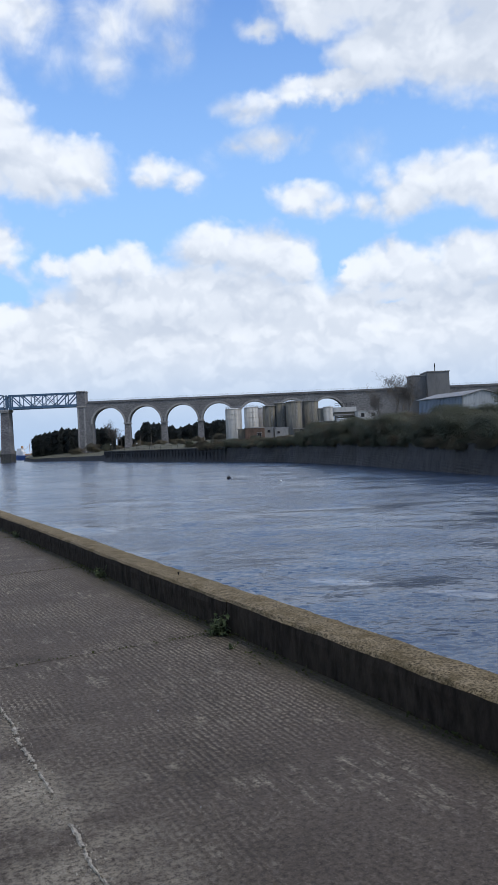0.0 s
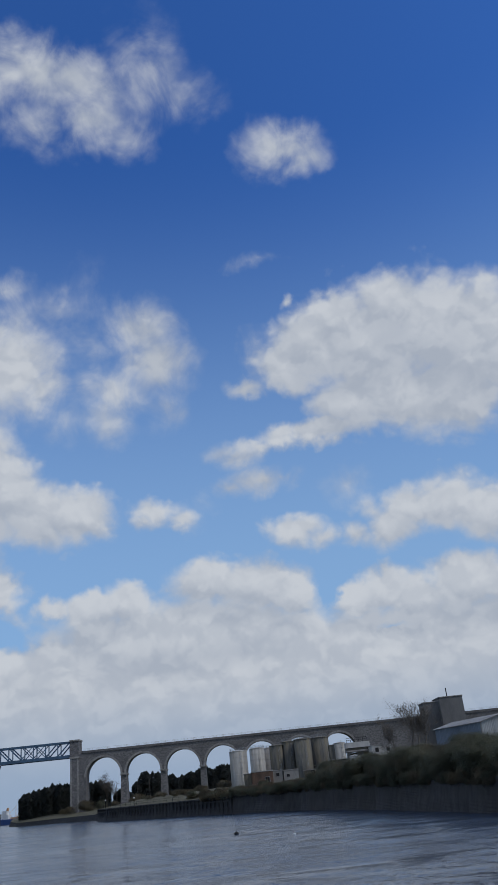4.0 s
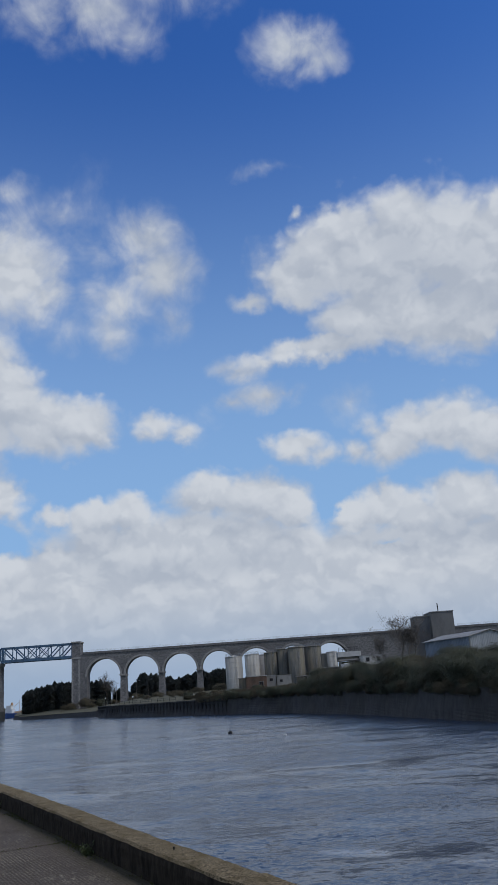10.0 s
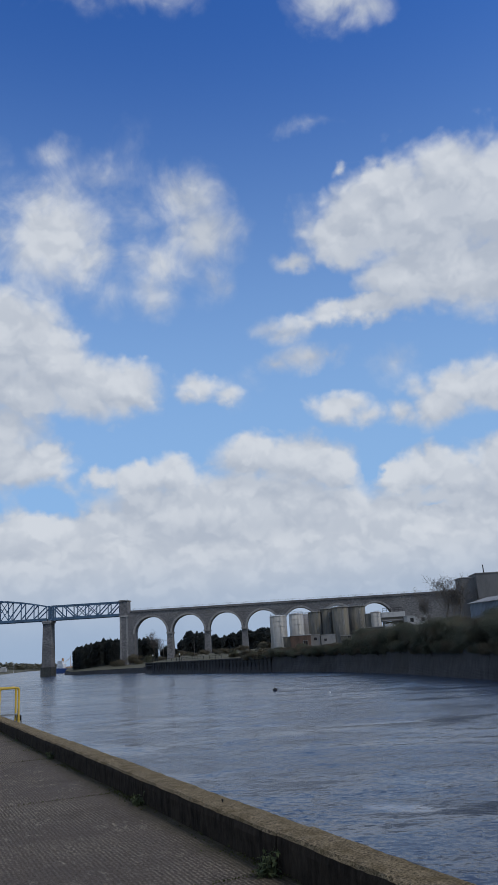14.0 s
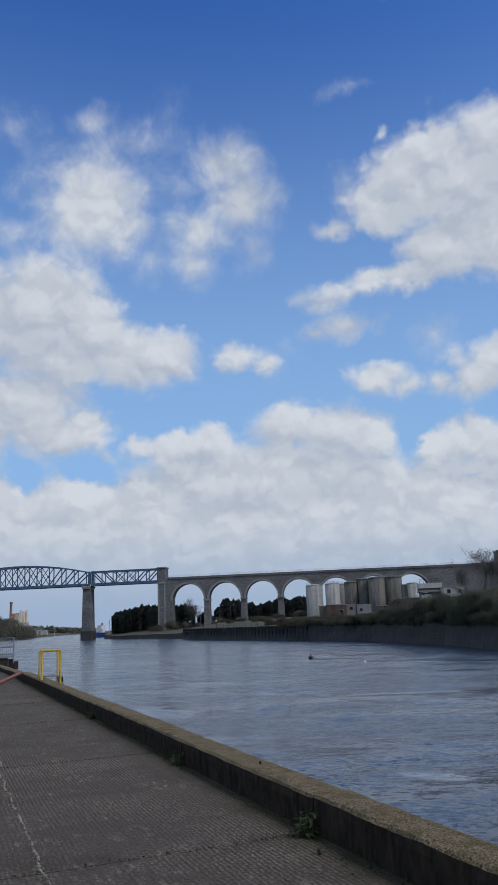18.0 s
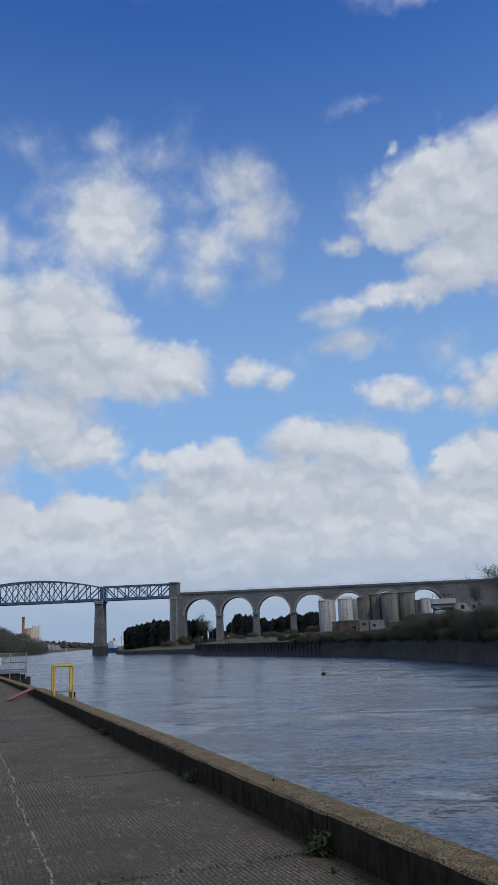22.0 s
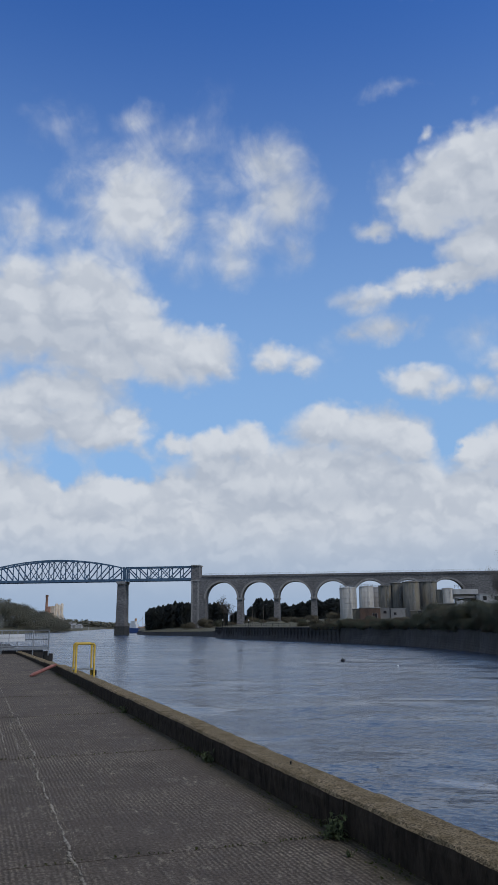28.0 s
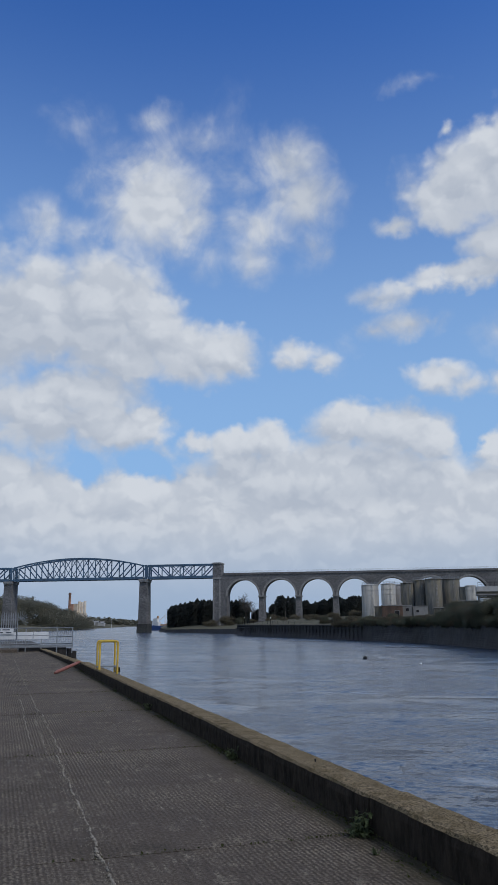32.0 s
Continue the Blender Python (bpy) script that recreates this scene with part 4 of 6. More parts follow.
def truss(name, x0, x1, n, z0, ends, mid, label):
    """A two-plane lattice truss with panel posts and crossed braces; the top chord bows up from ends to mid."""
    span = new(name)
    span.parent = viaduct
    span["label"] = label
    xs = [x0 + (x1 - x0) * k / n for k in range(n + 1)]
    zt = [ends + (mid - ends) * (1 - (2 * k / n - 1) ** 2) for k in range(n + 1)]
    for y in (0.4, DEEP - 0.4):
        bm = bmesh.new()
        box(bm, ((x0 + x1) / 2, y, z0), (x1 - x0, 0.6, 1.5))
        part("bottom_chord", bm, M_STEEL, span)
        for k in range(n):
            member("top_chord", span, (xs[k], y, zt[k]), (xs[k + 1], y, zt[k + 1]), 0.6, 0.75)
        for k in range(n + 1):
            member("post", span, (xs[k], y, z0 + 1.4), (xs[k], y, zt[k]), 0.5, 0.5)
        for k in range(n):
            m = abs(k + 0.5 - n / 2)
            if m < n * 0.22:
                member("diagonal", span, (xs[k], y, z0 + 1.4), (xs[k + 1], y, zt[k + 1]), 0.34, 0.40)
                member("diagonal", span, (xs[k], y, zt[k]), (xs[k + 1], y, z0 + 1.4), 0.34, 0.40)
            elif k < n / 2:
                member("diagonal", span, (xs[k + 1], y, z0 + 1.4), (xs[k], y, zt[k]), 0.45, 0.62)
            else:
                member("diagonal", span, (xs[k], y, z0 + 1.4), (xs[k + 1], y, zt[k + 1]), 0.45, 0.62)
    bm = bmesh.new()
    for k in range(n + 1):
        beam(bm, (xs[k], 0.4, zt[k]), (xs[k], DEEP - 0.4, zt[k]), 0.3, 0.4)
        if k < n:
            beam(bm, (xs[k], 0.4, zt[k]), (xs[k + 1], DEEP - 0.4, zt[k + 1]), 0.2, 0.2)
    part("top_bracing", bm, M_STEEL, span)
    bm = bmesh.new()
    box(bm, ((x0 + x1) / 2, DEEP / 2, z0 + 0.5), (x1 - x0, DEEP - 0.6, 0.5))
    part("deck", bm, M_STEEL, span)
    return span


truss("centre_truss", XL + 1.5, XM - 1.5, 11, 27.2, 35.3, 40.4, "bow-topped blue steel lattice truss")
truss("side_truss", XM + 1.2, -7.2, 6, 27.2, 35.3, 35.3, "level blue steel lattice truss")
truss("side_truss", XL - 43, XL - 1.2, 6, 27.2, 35.3, 35.3, "level blue steel lattice truss")
for x in (XM, XL):
    for y in (0.4, DEEP - 0.4):
        bm = bmesh.new()
        box(bm, (x, y, 27.2), (1.3, 0.8, 8.4), taper=0.9)
        part("portal_post", bm, M_STEEL, viaduct)
river_pier("land_pier", XL - 46, 7.5, 8.5, 30, viaduct, foot=False)

# ---- plants ----
def crown_points(rng, n, w, d, h, lobes, low=0.0, shell=0.35):
    """Points in an uneven crown made of several lobes; (0, 0, 0) is the ground under it."""
    cs = np.stack([rng.uniform(-0.34, 0.34, lobes) * w, rng.uniform(-0.34, 0.34, lobes) * d, (low + (1 - low) * rng.uniform(0.25, 0.72, lobes)) * h], 1)
    rs = rng.uniform(0.17, 0.34, lobes)
    k = rng.integers(0, lobes, n)
    v = rng.normal(size=(n, 3))
    v /= np.linalg.norm(v, axis=1)[:, None]
    v *= (1 - shell * rng.random(n) ** 1.5)[:, None]
    p = cs[k] + v * rs[k][:, None] * np.array([w, d, h * (1 - low)]) * 0.95
    p += rng.normal(size=(n, 3)) * 0.03 * h
    p[:, 2] = np.maximum(p[:, 2], 0.05)
    return p


def shrub(seed, w, h, n, leaf, mat, label):
    rng = np.random.default_rng(seed)
    ob = thing("shrub", (0, 0, -50), label, "shrub", "shrubs along the far bank")
    pts = crown_points(rng, n, w, w * 0.9, h, 26, shell=0.95)
    quads("crown", pts, leaf * 1.15, mat, ob, rng=rng, soft=(pts - np.array([0, 0, h * 0.25])) / np.array([w / 2, w / 2, h * 0.7]))
    bm = bmesh.new()
    for k in range(7):
        a = rng.uniform(0, 6.28)
        r = rng.uniform(0.15, 0.33) * w
        tube(bm, [(math.cos(a) * 0.1, math.sin(a) * 0.1, -0.4), (math.cos(a) * r * 0.4, math.sin(a) * r * 0.4, h * 0.35), (math.cos(a) * r, math.sin(a) * r, h * rng.uniform(0.6, 1.0))], [0.07, 0.05, 0.015], 5)
    part("stem_clump", bm, M_BARK, ob)
    return ob


def place(ob, x, y, rz=0.0, s=1.0, z=None, sz=None, sink=0.1):
    c = copy_thing(ob, pose(x, y, (land_z(x, y) if z is None else z) - sink, 0, 0, rz))
    c.scale = (s, s, sz or s)
    return c


def drop(ob):
    for o in (*ob.children_recursive, ob):
        bpy.data.objects.remove(o)


SHRUBS = [shrub(11, 6.0, 4.4, 22000, 0.10, M_BUSH, "dense dark green shrub on the river bank"),
          shrub(12, 7.0, 5.2, 26000, 0.10, M_BUSH, "dense dark green shrub on the river bank"),
          shrub(13, 5.5, 3.6, 16000, 0.09, M_BUSH_BROWN, "brownish half-bare scrub on the river bank"),
          shrub(14, 8.0, 4.8, 22000, 0.09, M_BUSH_BROWN, "brownish half-bare scrub on the river bank")]
rs = random.Random(21)


def along(t):
    """A point of the south bank's edge, t from 0 at the near right to 1 at the jetty."""
    pts = [Vector(p[:2]) for p in BANK[2:11]]
    ls = [(b - a).length for a, b in zip(pts, pts[1:])]
    d = t * sum(ls)
    for a, b, l in zip(pts, pts[1:], ls):
        if d <= l:
            return a + (b - a) * (d / l)
        d -= l
    return pts[-1]


for k in range(110):
    t = 0.01 + 0.67 * (k / 109)
    p = along(t) + Vector((rs.uniform(0.3, 7.0), rs.uniform(-2, 4)))
    kind = SHRUBS[rs.choice((0, 0, 1, 1, 2, 3)) if t < 0.45 else rs.choice((0, 2, 2, 3, 3))]
    s = rs.uniform(0.7, 1.1) if t < 0.42 else rs.uniform(0.32, 0.62)
    place(kind, p.x, p.y, rs.uniform(0, 360), s, sz=s * rs.uniform(0.8, 1.1))
for k in range(20):
    p = along(0.05 + 0.32 * k / 19) + Vector((rs.uniform(10, 24), rs.uniform(0, 14)))
    s = rs.uniform(0.7, 1.05)
    place(SHRUBS[rs.choice((0, 1, 3))], p.x, p.y, rs.uniform(0, 360), s)
for k in range(22):
    p = along(0.7 + 0.3 * k / 21) + Vector((rs.uniform(4, 30), rs.uniform(4, 30)))
    s = rs.uniform(0.25, 0.55)
    place(SHRUBS[rs.choice((2, 3, 3))], p.x, p.y, rs.uniform(0, 360), s)
for x, y, s, k in ((-88, 444, 1.3, 3), (-80, 446, 1.1, 0), (-95, 440, 0.9, 3), (-72, 440, 0.9, 2), (-60, 436, 1.1, 3), (-48, 432, 1.0, 3), (-38, 430, 1.2, 2), (-84, 436, 0.8, 2), (-55, 428, 0.8, 0), (-27, 420, 1.0, 3), (-15, 410, 1.1, 3), (-33, 415, .8, 0), (-100, 447, .7, 3)):
    place(SHRUBS[k], x, y, 40 * s, s)
for k in range(150):
    t = 0.01 + 0.62 * (k / 149)
    p = along(t) + Vector((rs.uniform(-0.5, 1.2), rs.uniform(-0.6, 0.6)))
    s = rs.uniform(0.28, 0.55)
    place(SHRUBS[rs.choice((0, 1, 2, 3))], p.x, p.y, rs.uniform(0, 360), s, z=land_z(p.x + 2.5, p.y) - rs.uniform(0.5, 1.4), sink=0)
for x, y, s, k in ((44.0, 121, 1.5, 1), (49.0, 124, 1.65, 0), (53, 120, 1.55, 1), (38.5, 150, 1.15, 1), (43, 152, 1.25, 0)):
    place(SHRUBS[k], x, y, 70 * s, s)
for s_ in SHRUBS:
    drop(s_)


def cypress(seed, w, h, n):
    rng = np.random.default_rng(seed)
    ob = thing("cypress", (0, 0, -50), "tall dark green cypress in a dense hedge", "tree", "cypresses beyond the viaduct")
    z = rng.random(n) ** 0.8
    rad = (w / 2) * np.minimum(1, (1.01 - z) * 4.6) ** 0.9 * (0.5 + 0.55 * rng.random(n))
    a = rng.uniform(0, 2 * math.pi, n)
    lump = 1 + 0.08 * np.sin(3 * a + seed)
    p = np.stack([np.cos(a) * rad * lump, np.sin(a) * rad * lump, z * h + 0.2], 1)
    p[:, 2] += rng.normal(size=n) * 0.25
    quads("crown", p, 0.36, M_CONIFER, ob, rng=rng, tall=2.4, soft=p * np.array([1, 1, 0]) / w + np.array([0, 0, 0.12]))
    bm = bmesh.new()
    tube(bm, [(0, 0, -0.5), (0, 0, h * 0.5), (0, 0, h * 0.95)], [0.3, 0.2, 0.05], 7)
    part("trunk", bm, M_BARK, ob)
    return ob


CYP = [cypress(3, 5.0, 12.0, 6000), cypress(4, 4.4, 12.0, 5600), cypress(8, 5.4, 12.0, 6400)]
for x, y, h in [(-128.6, 484, 11.2), (-126, 486, 12.6), (-123.4, 485, 12.2), (-120.5, 487, 13.2), (-117, 486, 13.8), (-113.5, 488, 14.0), (-110, 487, 13.2), (-106.5, 489, 13.4), (-103, 489, 12.8), (-99, 496, 13.0), (-95, 500, 12.4), (-91, 500, 12.6), (-87.5, 501, 11.4),
                (-70, 520, 10.5), (-66.5, 520, 14.2), (-63, 521, 13.6), (-59.5, 520, 13.2), (-55, 524, 12.4), (-51, 522, 11.4), (-47, 522, 9.6), (-42.5, 524, 10.6), (-38, 521, 11.6), (-33, 522, 12.8), (-28, 522, 12.9), (-23.5, 521, 12.6), (-19, 522, 13.4), (-14, 523, 13.2), (-79, 505, 6.5), (-76, 510, 5.4)]:
    for off in (-1.7, -0.2, 1.2):
        c = copy_thing(CYP[rs.randrange(3)], pose(x + off, y + rs.uniform(-1.2, 1.2), land_z(x, y) - 0.2, 0, 0, rs.uniform(0, 360)))
        c.scale = (1, 1, (h + rs.uniform(-0.2, 1.5)) / 12.0)
for c in CYP:
    drop(c)


def bare_tree(seed, h, label, spread=0.55, twigs=5):
    """A leafless tree: tapered trunk, limbs, branches and fine twigs."""
    r = random.Random(seed)
    ob = thing("bare_tree", (0, 0, -50), label, "tree", "leafless trees by the river")
    bt, bb, ends = bmesh.new(), bmesh.new(), []

    def grow(p, d, length, rad, level):
        pts, rr = [p], [rad]
        q, e = p.copy(), d.copy()
        for _ in range(3):
            e = (e + Vector((r.uniform(-1, 1), r.uniform(-1, 1), r.uniform(-0.3, 0.7))) * 0.16).normalized()
            q = q + e * length / 3
            pts.append(q.copy())
            rr.append(max(0.014, rad * (1 - 0.12 * len(pts))))
        tube(bt if level == 0 else bb, pts, rr, 7 if level == 0 else 4 if level < 3 else 3, cap=False)
        if level >= 3:
            ends.append(tuple(pts[-1]))
        if level >= 4:
            return
        for _ in range(twigs if level else 6):
            k = r.uniform(0.35, 1.0)
            base = pts[0].lerp(pts[-1], k) if k < 0.95 else pts[-1]
            s = spread * (1 + 0.25 * level)
            nd = (e + Vector((r.uniform(-1, 1), r.uniform(-1, 1), r.uniform(-0.2, 0.8))) * s * 1.3).normalized()
            grow(base, nd, length * r.uniform(0.5, 0.76), rr[-1] * r.uniform(0.45, 0.68), level + 1)

    grow(Vector((0, 0, -0.4)), Vector((0, 0, 1)), h * 0.42, h * 0.017, 0)
    part("trunk", bt, M_BARK, ob)
    part("branchwork", bb, M_BARK, ob)
    rng = np.random.default_rng(seed)
    p = np.array(ends)
    p = p[rng.integers(0, len(p), 800)] + rng.normal(size=(800, 3)) * h * 0.02
    quads("twig_spray", p, 0.022, M_BARK, ob, rng=rng, tall=40.0)["kind"] = "stuff"
    return ob


T1 = bare_tree(31, 12.0, "leafless grey-brown tree with spreading branches", 0.85, 4)
T2 = bare_tree(37, 12.0, "leafless grey-brown tree with upright branches", 0.42, 4)
for t, x, y, s in ((T1, 39.0, 210, 1.7), (T1, 42.3, 209, 1.35), (T2, 36.8, 213, 1.15), (T2, 40.4, 206, 1.35), (T1, 49.8, 206, 0.95),
                   (T2, -84.5, 492, 1.55), (T2, -90, 505, 1.75), (T1, -87, 510, 1.6), (T2, -81, 490, 1.2), (T1, -124, 510, 1.55), (T2, -119, 512, 1.5), (T1, 33, 205, 0.7)):
    place(t, x, y, rs.uniform(0, 360), s)
drop(T1)
drop(T2)


# ---- works on the south bank ----
def rails(bm, c, r, z, n=14, h=1.0):
    for k in range(n):
        a0, a1 = 2 * math.pi * k / n, 2 * math.pi * (k + 1) / n
        p0, p1 = (c[0] + r * math.cos(a0), c[1] + r * math.sin(a0)), (c[0] + r * math.cos(a1), c[1] + r * math.sin(a1))
        beam(bm, (*p0, z), (*p0, z + h), 0.06, 0.06)
        for q in (0.5, 1.0):
            beam(bm, (*p0, z + h * q), (*p1, z + h * q), 0.05, 0.05)


def storage_tank(name, x, y, r, top, mat, label, category, ribs=0, rail=True, group="tanks and silos of the works"):
    z = land_z(x, y)
    h = top - z
    ob = thing(name, (x, y, z), label, category, group)
    bm = bmesh.new()
    drum(bm, (0, 0), r, -0.6, h, 32 if name != "grain_silo" else 8, 0.0)
    part("shell", bm, mat, ob)
    bm = bmesh.new()
    drum(bm, (0, 0), r + 0.08, h - 0.05, h + 0.12, 32, r * 0.16)
    part("roof", bm, mat, ob)
    for k in range(1, 6 if name != "grain_silo" else 1):
        bm = bmesh.new()
        zz = h * k / 6
        drum(bm, (0, 0), r + 0.05, zz, zz + 0.1, 32, 0.0)
        part("hoop", bm, mat, ob)
    if ribs:
        for k in range(ribs):
            a = 2 * math.pi * k / ribs
            bm = bmesh.new()
            beam(bm, ((r + 0.06) * math.cos(a), (r + 0.06) * math.sin(a), -0.5), ((r + 0.06) * math.cos(a), (r + 0.06) * math.sin(a), h), 0.14, 0.14)
            part("rib", bm, mat, ob)
    if rail:
        bm = bmesh.new()
        rails(bm, (0, 0), r * 0.92, h + 0.05)
        part("guard_rail", bm, M_GALV, ob)
    bm = bmesh.new()
    for s in (-0.22, 0.22):
        beam(bm, (s + r * 0.3, -r - 0.12, 0), (s + r * 0.3, -r - 0.12, h + 0.8), 0.05, 0.05)
    for k in range(int(h / 0.5)):
        beam(bm, (-0.22 + r * 0.3, -r - 0.12, k * 0.5), (0.22 + r * 0.3, -r - 0.12, k * 0.5), 0.04, 0.04)
    part("ladder", bm, M_GALV, ob)
    return ob


storage_tank("storage_tank", -4.9, 300, 3.15, 14.6, M_TANK, "pale grey round steel storage tank with railed roof", "tank")
storage_tank("storage_tank", 1.9, 311, 2.8, 15.4, M_TANK, "pale grey round steel storage tank with railed roof", "tank")
storage_tank("storage_tank", 6.2, 317, 2.7, 15.2, M_CONCRETE, "dull grey round steel storage tank", "tank")
for x, y, r, top in ((8.9, 300.5, 2.55, 15.2), (13.3, 300.5, 2.5, 16.1), (18.0, 296, 3.0, 16.2), (24.4, 299.5, 3.2, 16.3)):
    storage_tank("grain_silo", x, y, r, top, M_SILO, "tall streaked grey-brown silo", "silo", rail=top > 16)
storage_tank("storage_tank", 30.2, 289, 1.95, 13.4, M_TANK, "small pale steel tank above the low building", "tank", rail=False)
storage_tank("storage_tank", 31.6, 262, 1.65, 8.2, M_WHITE, "short white steel tank beside the canopy", "tank", rail=False)


def building(name, x, y, w, d, top, mat, label, rz=0.0, roof=None, openings=(), category="building", flat_edge=0.25, ribs=0):
    """A flat-roofed building: walls, roof slab with a rim, and openings (dx, z, w, h) set into its river front."""
    z = land_z(x, y)
    h = top - z
    ob = thing(name, (x, y, z), label, category, rz=radians(rz))
    bm = bmesh.new()
    box(bm, (0, 0, -0.8), (w, d, h + 0.8 - flat_edge))
    part("wall_shell", bm, mat, ob)
    bm = bmesh.new()
    box(bm, (0, 0, h - flat_edge), (w + 0.3, d + 0.3, flat_edge), bevel=0.03)
    part("roof", bm, roof or M_CONCRETE, ob)
    for dx, oz, ow, oh in openings:
        bm = bmesh.new()
        box(bm, (dx, -d / 2 - 0.02, oz), (ow, 0.12, oh))
        fr = part("opening", bm, M_DARK, ob, "dark empty opening")
        bm = bmesh.new()
        for s in (-1, 1):
            box(bm, (dx + s * (ow / 2 + 0.06), -d / 2 - 0.05, oz - 0.05), (0.12, 0.2, oh + 0.1))
        box(bm, (dx, -d / 2 - 0.05, oz + oh), (ow + 0.24, 0.2, 0.12))
        part("surround", bm, M_CONCRETE, fr)
    for k in range(ribs):
        bm = bmesh.new()
        beam(bm, (-w / 2 + w * (k + 0.5) / ribs, -d / 2 - 0.05, 0), (-w / 2 + w * (k + 0.5) / ribs, -d / 2 - 0.05, h - 0.3), 0.1, 0.1)
        part("rib", bm, mat, ob)
    return ob


building("shed", 2.6, 272, 6.8, 7, 6.8, M_RUST, "low rust-red sheet metal shed", openings=((1.6, 0.2, 1.4, 2.0),), category="shed", ribs=9)
building("workshop", 7.6, 275, 3.0, 6, 6.7, M_CONCRETE, "low stained concrete workshop", openings=((0, 1.8, 1.0, 0.9),))
building("workshop", -2.0, 276, 2.4, 6, 6.6, M_SILO, "low brown lean-to beside the rusty shed")
building("kiosk", 11.9, 274, 4.7, 5, 6.5, M_CONCRETE, "pale flat-roofed concrete box building", openings=((-1.0, 1.2, 0.9, 0.8),))
building("workshop", 18.6, 282, 4.0, 5, 6.0, M_SILO, "low dark building at the silo foot", openings=((0.9, 1.0, 1.3, 1.4),))
building("plant_house", 28.4, 291, 3.6, 5, 13.2, M_SILO, "narrow dark plant building between silos and tank")
building("workshop", 28.2, 277, 6.6, 6, 8.1, M_SILO, "low brown rendered building")
building("office_block", 40.2, 262, 7.0, 8, 10.6, M_WHITE, "white rendered building behind bare trees", openings=((-2.0, 4.5, 1.0, 1.2), (1.5, 4.5, 1.0, 1.2)))
building("tower_block", 47.6, 217, 4.4, 6, 18.0, M_TOWER, "tall plain grey rendered plant building")
blk2 = building("tower_block", 52.3, 216, 6.0, 8, 18.8, M_TOWER, "tall plain grey rendered plant building with roof pole")
bm = bmesh.new()
tube(bm, [(0, 0, 0), (0, 0, 2.4)], 0.14, 8)
part("roof_pole", bm, M_DARK, blk2, "short dark pole", loc=(0.1, 0, 18.8 - land_z(52.3, 216)))

# canopy building: posts, roof slab, white upper band and roof gantry
z = land_z(34, 270)
can = thing("loading_bay", (34.2, 268, z), "open concrete loading bay with white upper wall and roof gantry", "building")
for dx in (-3.6, -0.4, 0.6, 3.6):
    for dy in (-2.2, 2.2):
        bm = bmesh.new()
        box(bm, (dx, dy, -0.6), (0.45, 0.45, 9.4 - z + 0.6))
        part("post", bm, M_CONCRETE, can)
bm = bmesh.new()
box(bm, (0.4, 0, 9.4 - z), (9.6, 6.0, 0.5), bevel=0.04)
part("roof_slab", bm, M_CONCRETE, can)
bm = bmesh.new()
box(bm, (-0.6, 0.6, 9.9 - z), (7.4, 4.2, 0.8))
part("lower_wall", bm, M_SILO, can)
bm = bmesh.new()
box(bm, (-0.6, 0.4, 10.7 - z), (7.6, 4.4, 1.6))
part("upper_wall", bm, M_WHITE, can, "white painted upper wall")
bm = bmesh.new()
for dx in (-4, -2.7, -1.4, -0.1, 1.2, 2.5):
    beam(bm, (dx, -1.6, 12.3 - z), (dx, -1.6, 13.6 - z), 0.1, 0.1)
for q in (0.7, 1.3):
    beam(bm, (-4, -1.6, 12.3 - z + q), (2.5, -1.6, 12.3 - z + q), 0.1, 0.1)
part("gantry_rail", bm, M_DARK, can)
bm = bmesh.new()
box(bm, (0.4, 2.4, -0.6), (8.6, 0.3, 9.9 - z))
part("back_wall", bm, M_SILO, can)

# gabled shed: slate blue long side, pale grey gable
a, b, c = Vector((45.3, 163.8)), Vector((39.4, 178.6)), Vector((54.7, 167.5))
z = land_z(47, 172)
shed = thing("warehouse", (a.x, a.y, z), "gabled warehouse with slate blue side and pale grey gable", "warehouse")
lx, ly = (b - a), (c - a)
eave, ridge = 9.5 - z, 10.7 - z
P3 = lambda u, v, h: (lx.x * u + ly.x * v, lx.y * u + ly.y * v, h)
bm = bmesh.new()
bm.faces.new([bm.verts.new(p) for p in (P3(0, 0, -0.8), P3(0, 1, -0.8), P3(0, 1, eave), P3(0, 0.5, ridge), P3(0, 0, eave))])
bm.faces.new([bm.verts.new(p) for p in (P3(0.02, 0, -0.8), P3(0.02, 0, eave), P3(0.02, 0.5, ridge), P3(0.02, 1, eave), P3(0.02, 1, -0.8))])
part("gable_wall", bm, M_SHED_PALE, shed, "pale grey sheet gable")
bm = bmesh.new()
for p in ([P3(0, 0, -0.8), P3(1, 0, -0.8), P3(1, 0, eave), P3(0, 0, eave)], [P3(0, 1, -0.8), P3(1, 1, -0.8), P3(1, 1, eave), P3(0, 1, eave)], [P3(1, 0, -0.8), P3(1, 1, -0.8), P3(1, 1, eave), P3(1, 0.5, ridge), P3(1, 0, eave)]):
    bm.faces.new([bm.verts.new(q) for q in p])
part("side_wall", bm, M_SHED_BLUE, shed, "slate blue sheet side")
for s in (0, 1):
    bm = bmesh.new()
    top = [bm.verts.new(p) for p in (P3(-0.03, 0.5, ridge + 0.12), P3(1.03, 0.5, ridge + 0.12), P3(1.03, -0.04 if s == 0 else 1.04, eave + 0.05), P3(-0.03, -0.04 if s == 0 else 1.04, eave + 0.05))]
    f = bm.faces.new(top)
    g = bmesh.ops.extrude_face_region(bm, geom=[f])
    for v in g["geom"]:
        if isinstance(v, bmesh.types.BMVert):
            v.co.z -= 0.14
    bmesh.ops.recalc_face_normals(bm, faces=bm.faces[:])
    part("roof_slope", bm, M_ROOF, shed, "pale weathered sheet roof")
bm = bmesh.new()
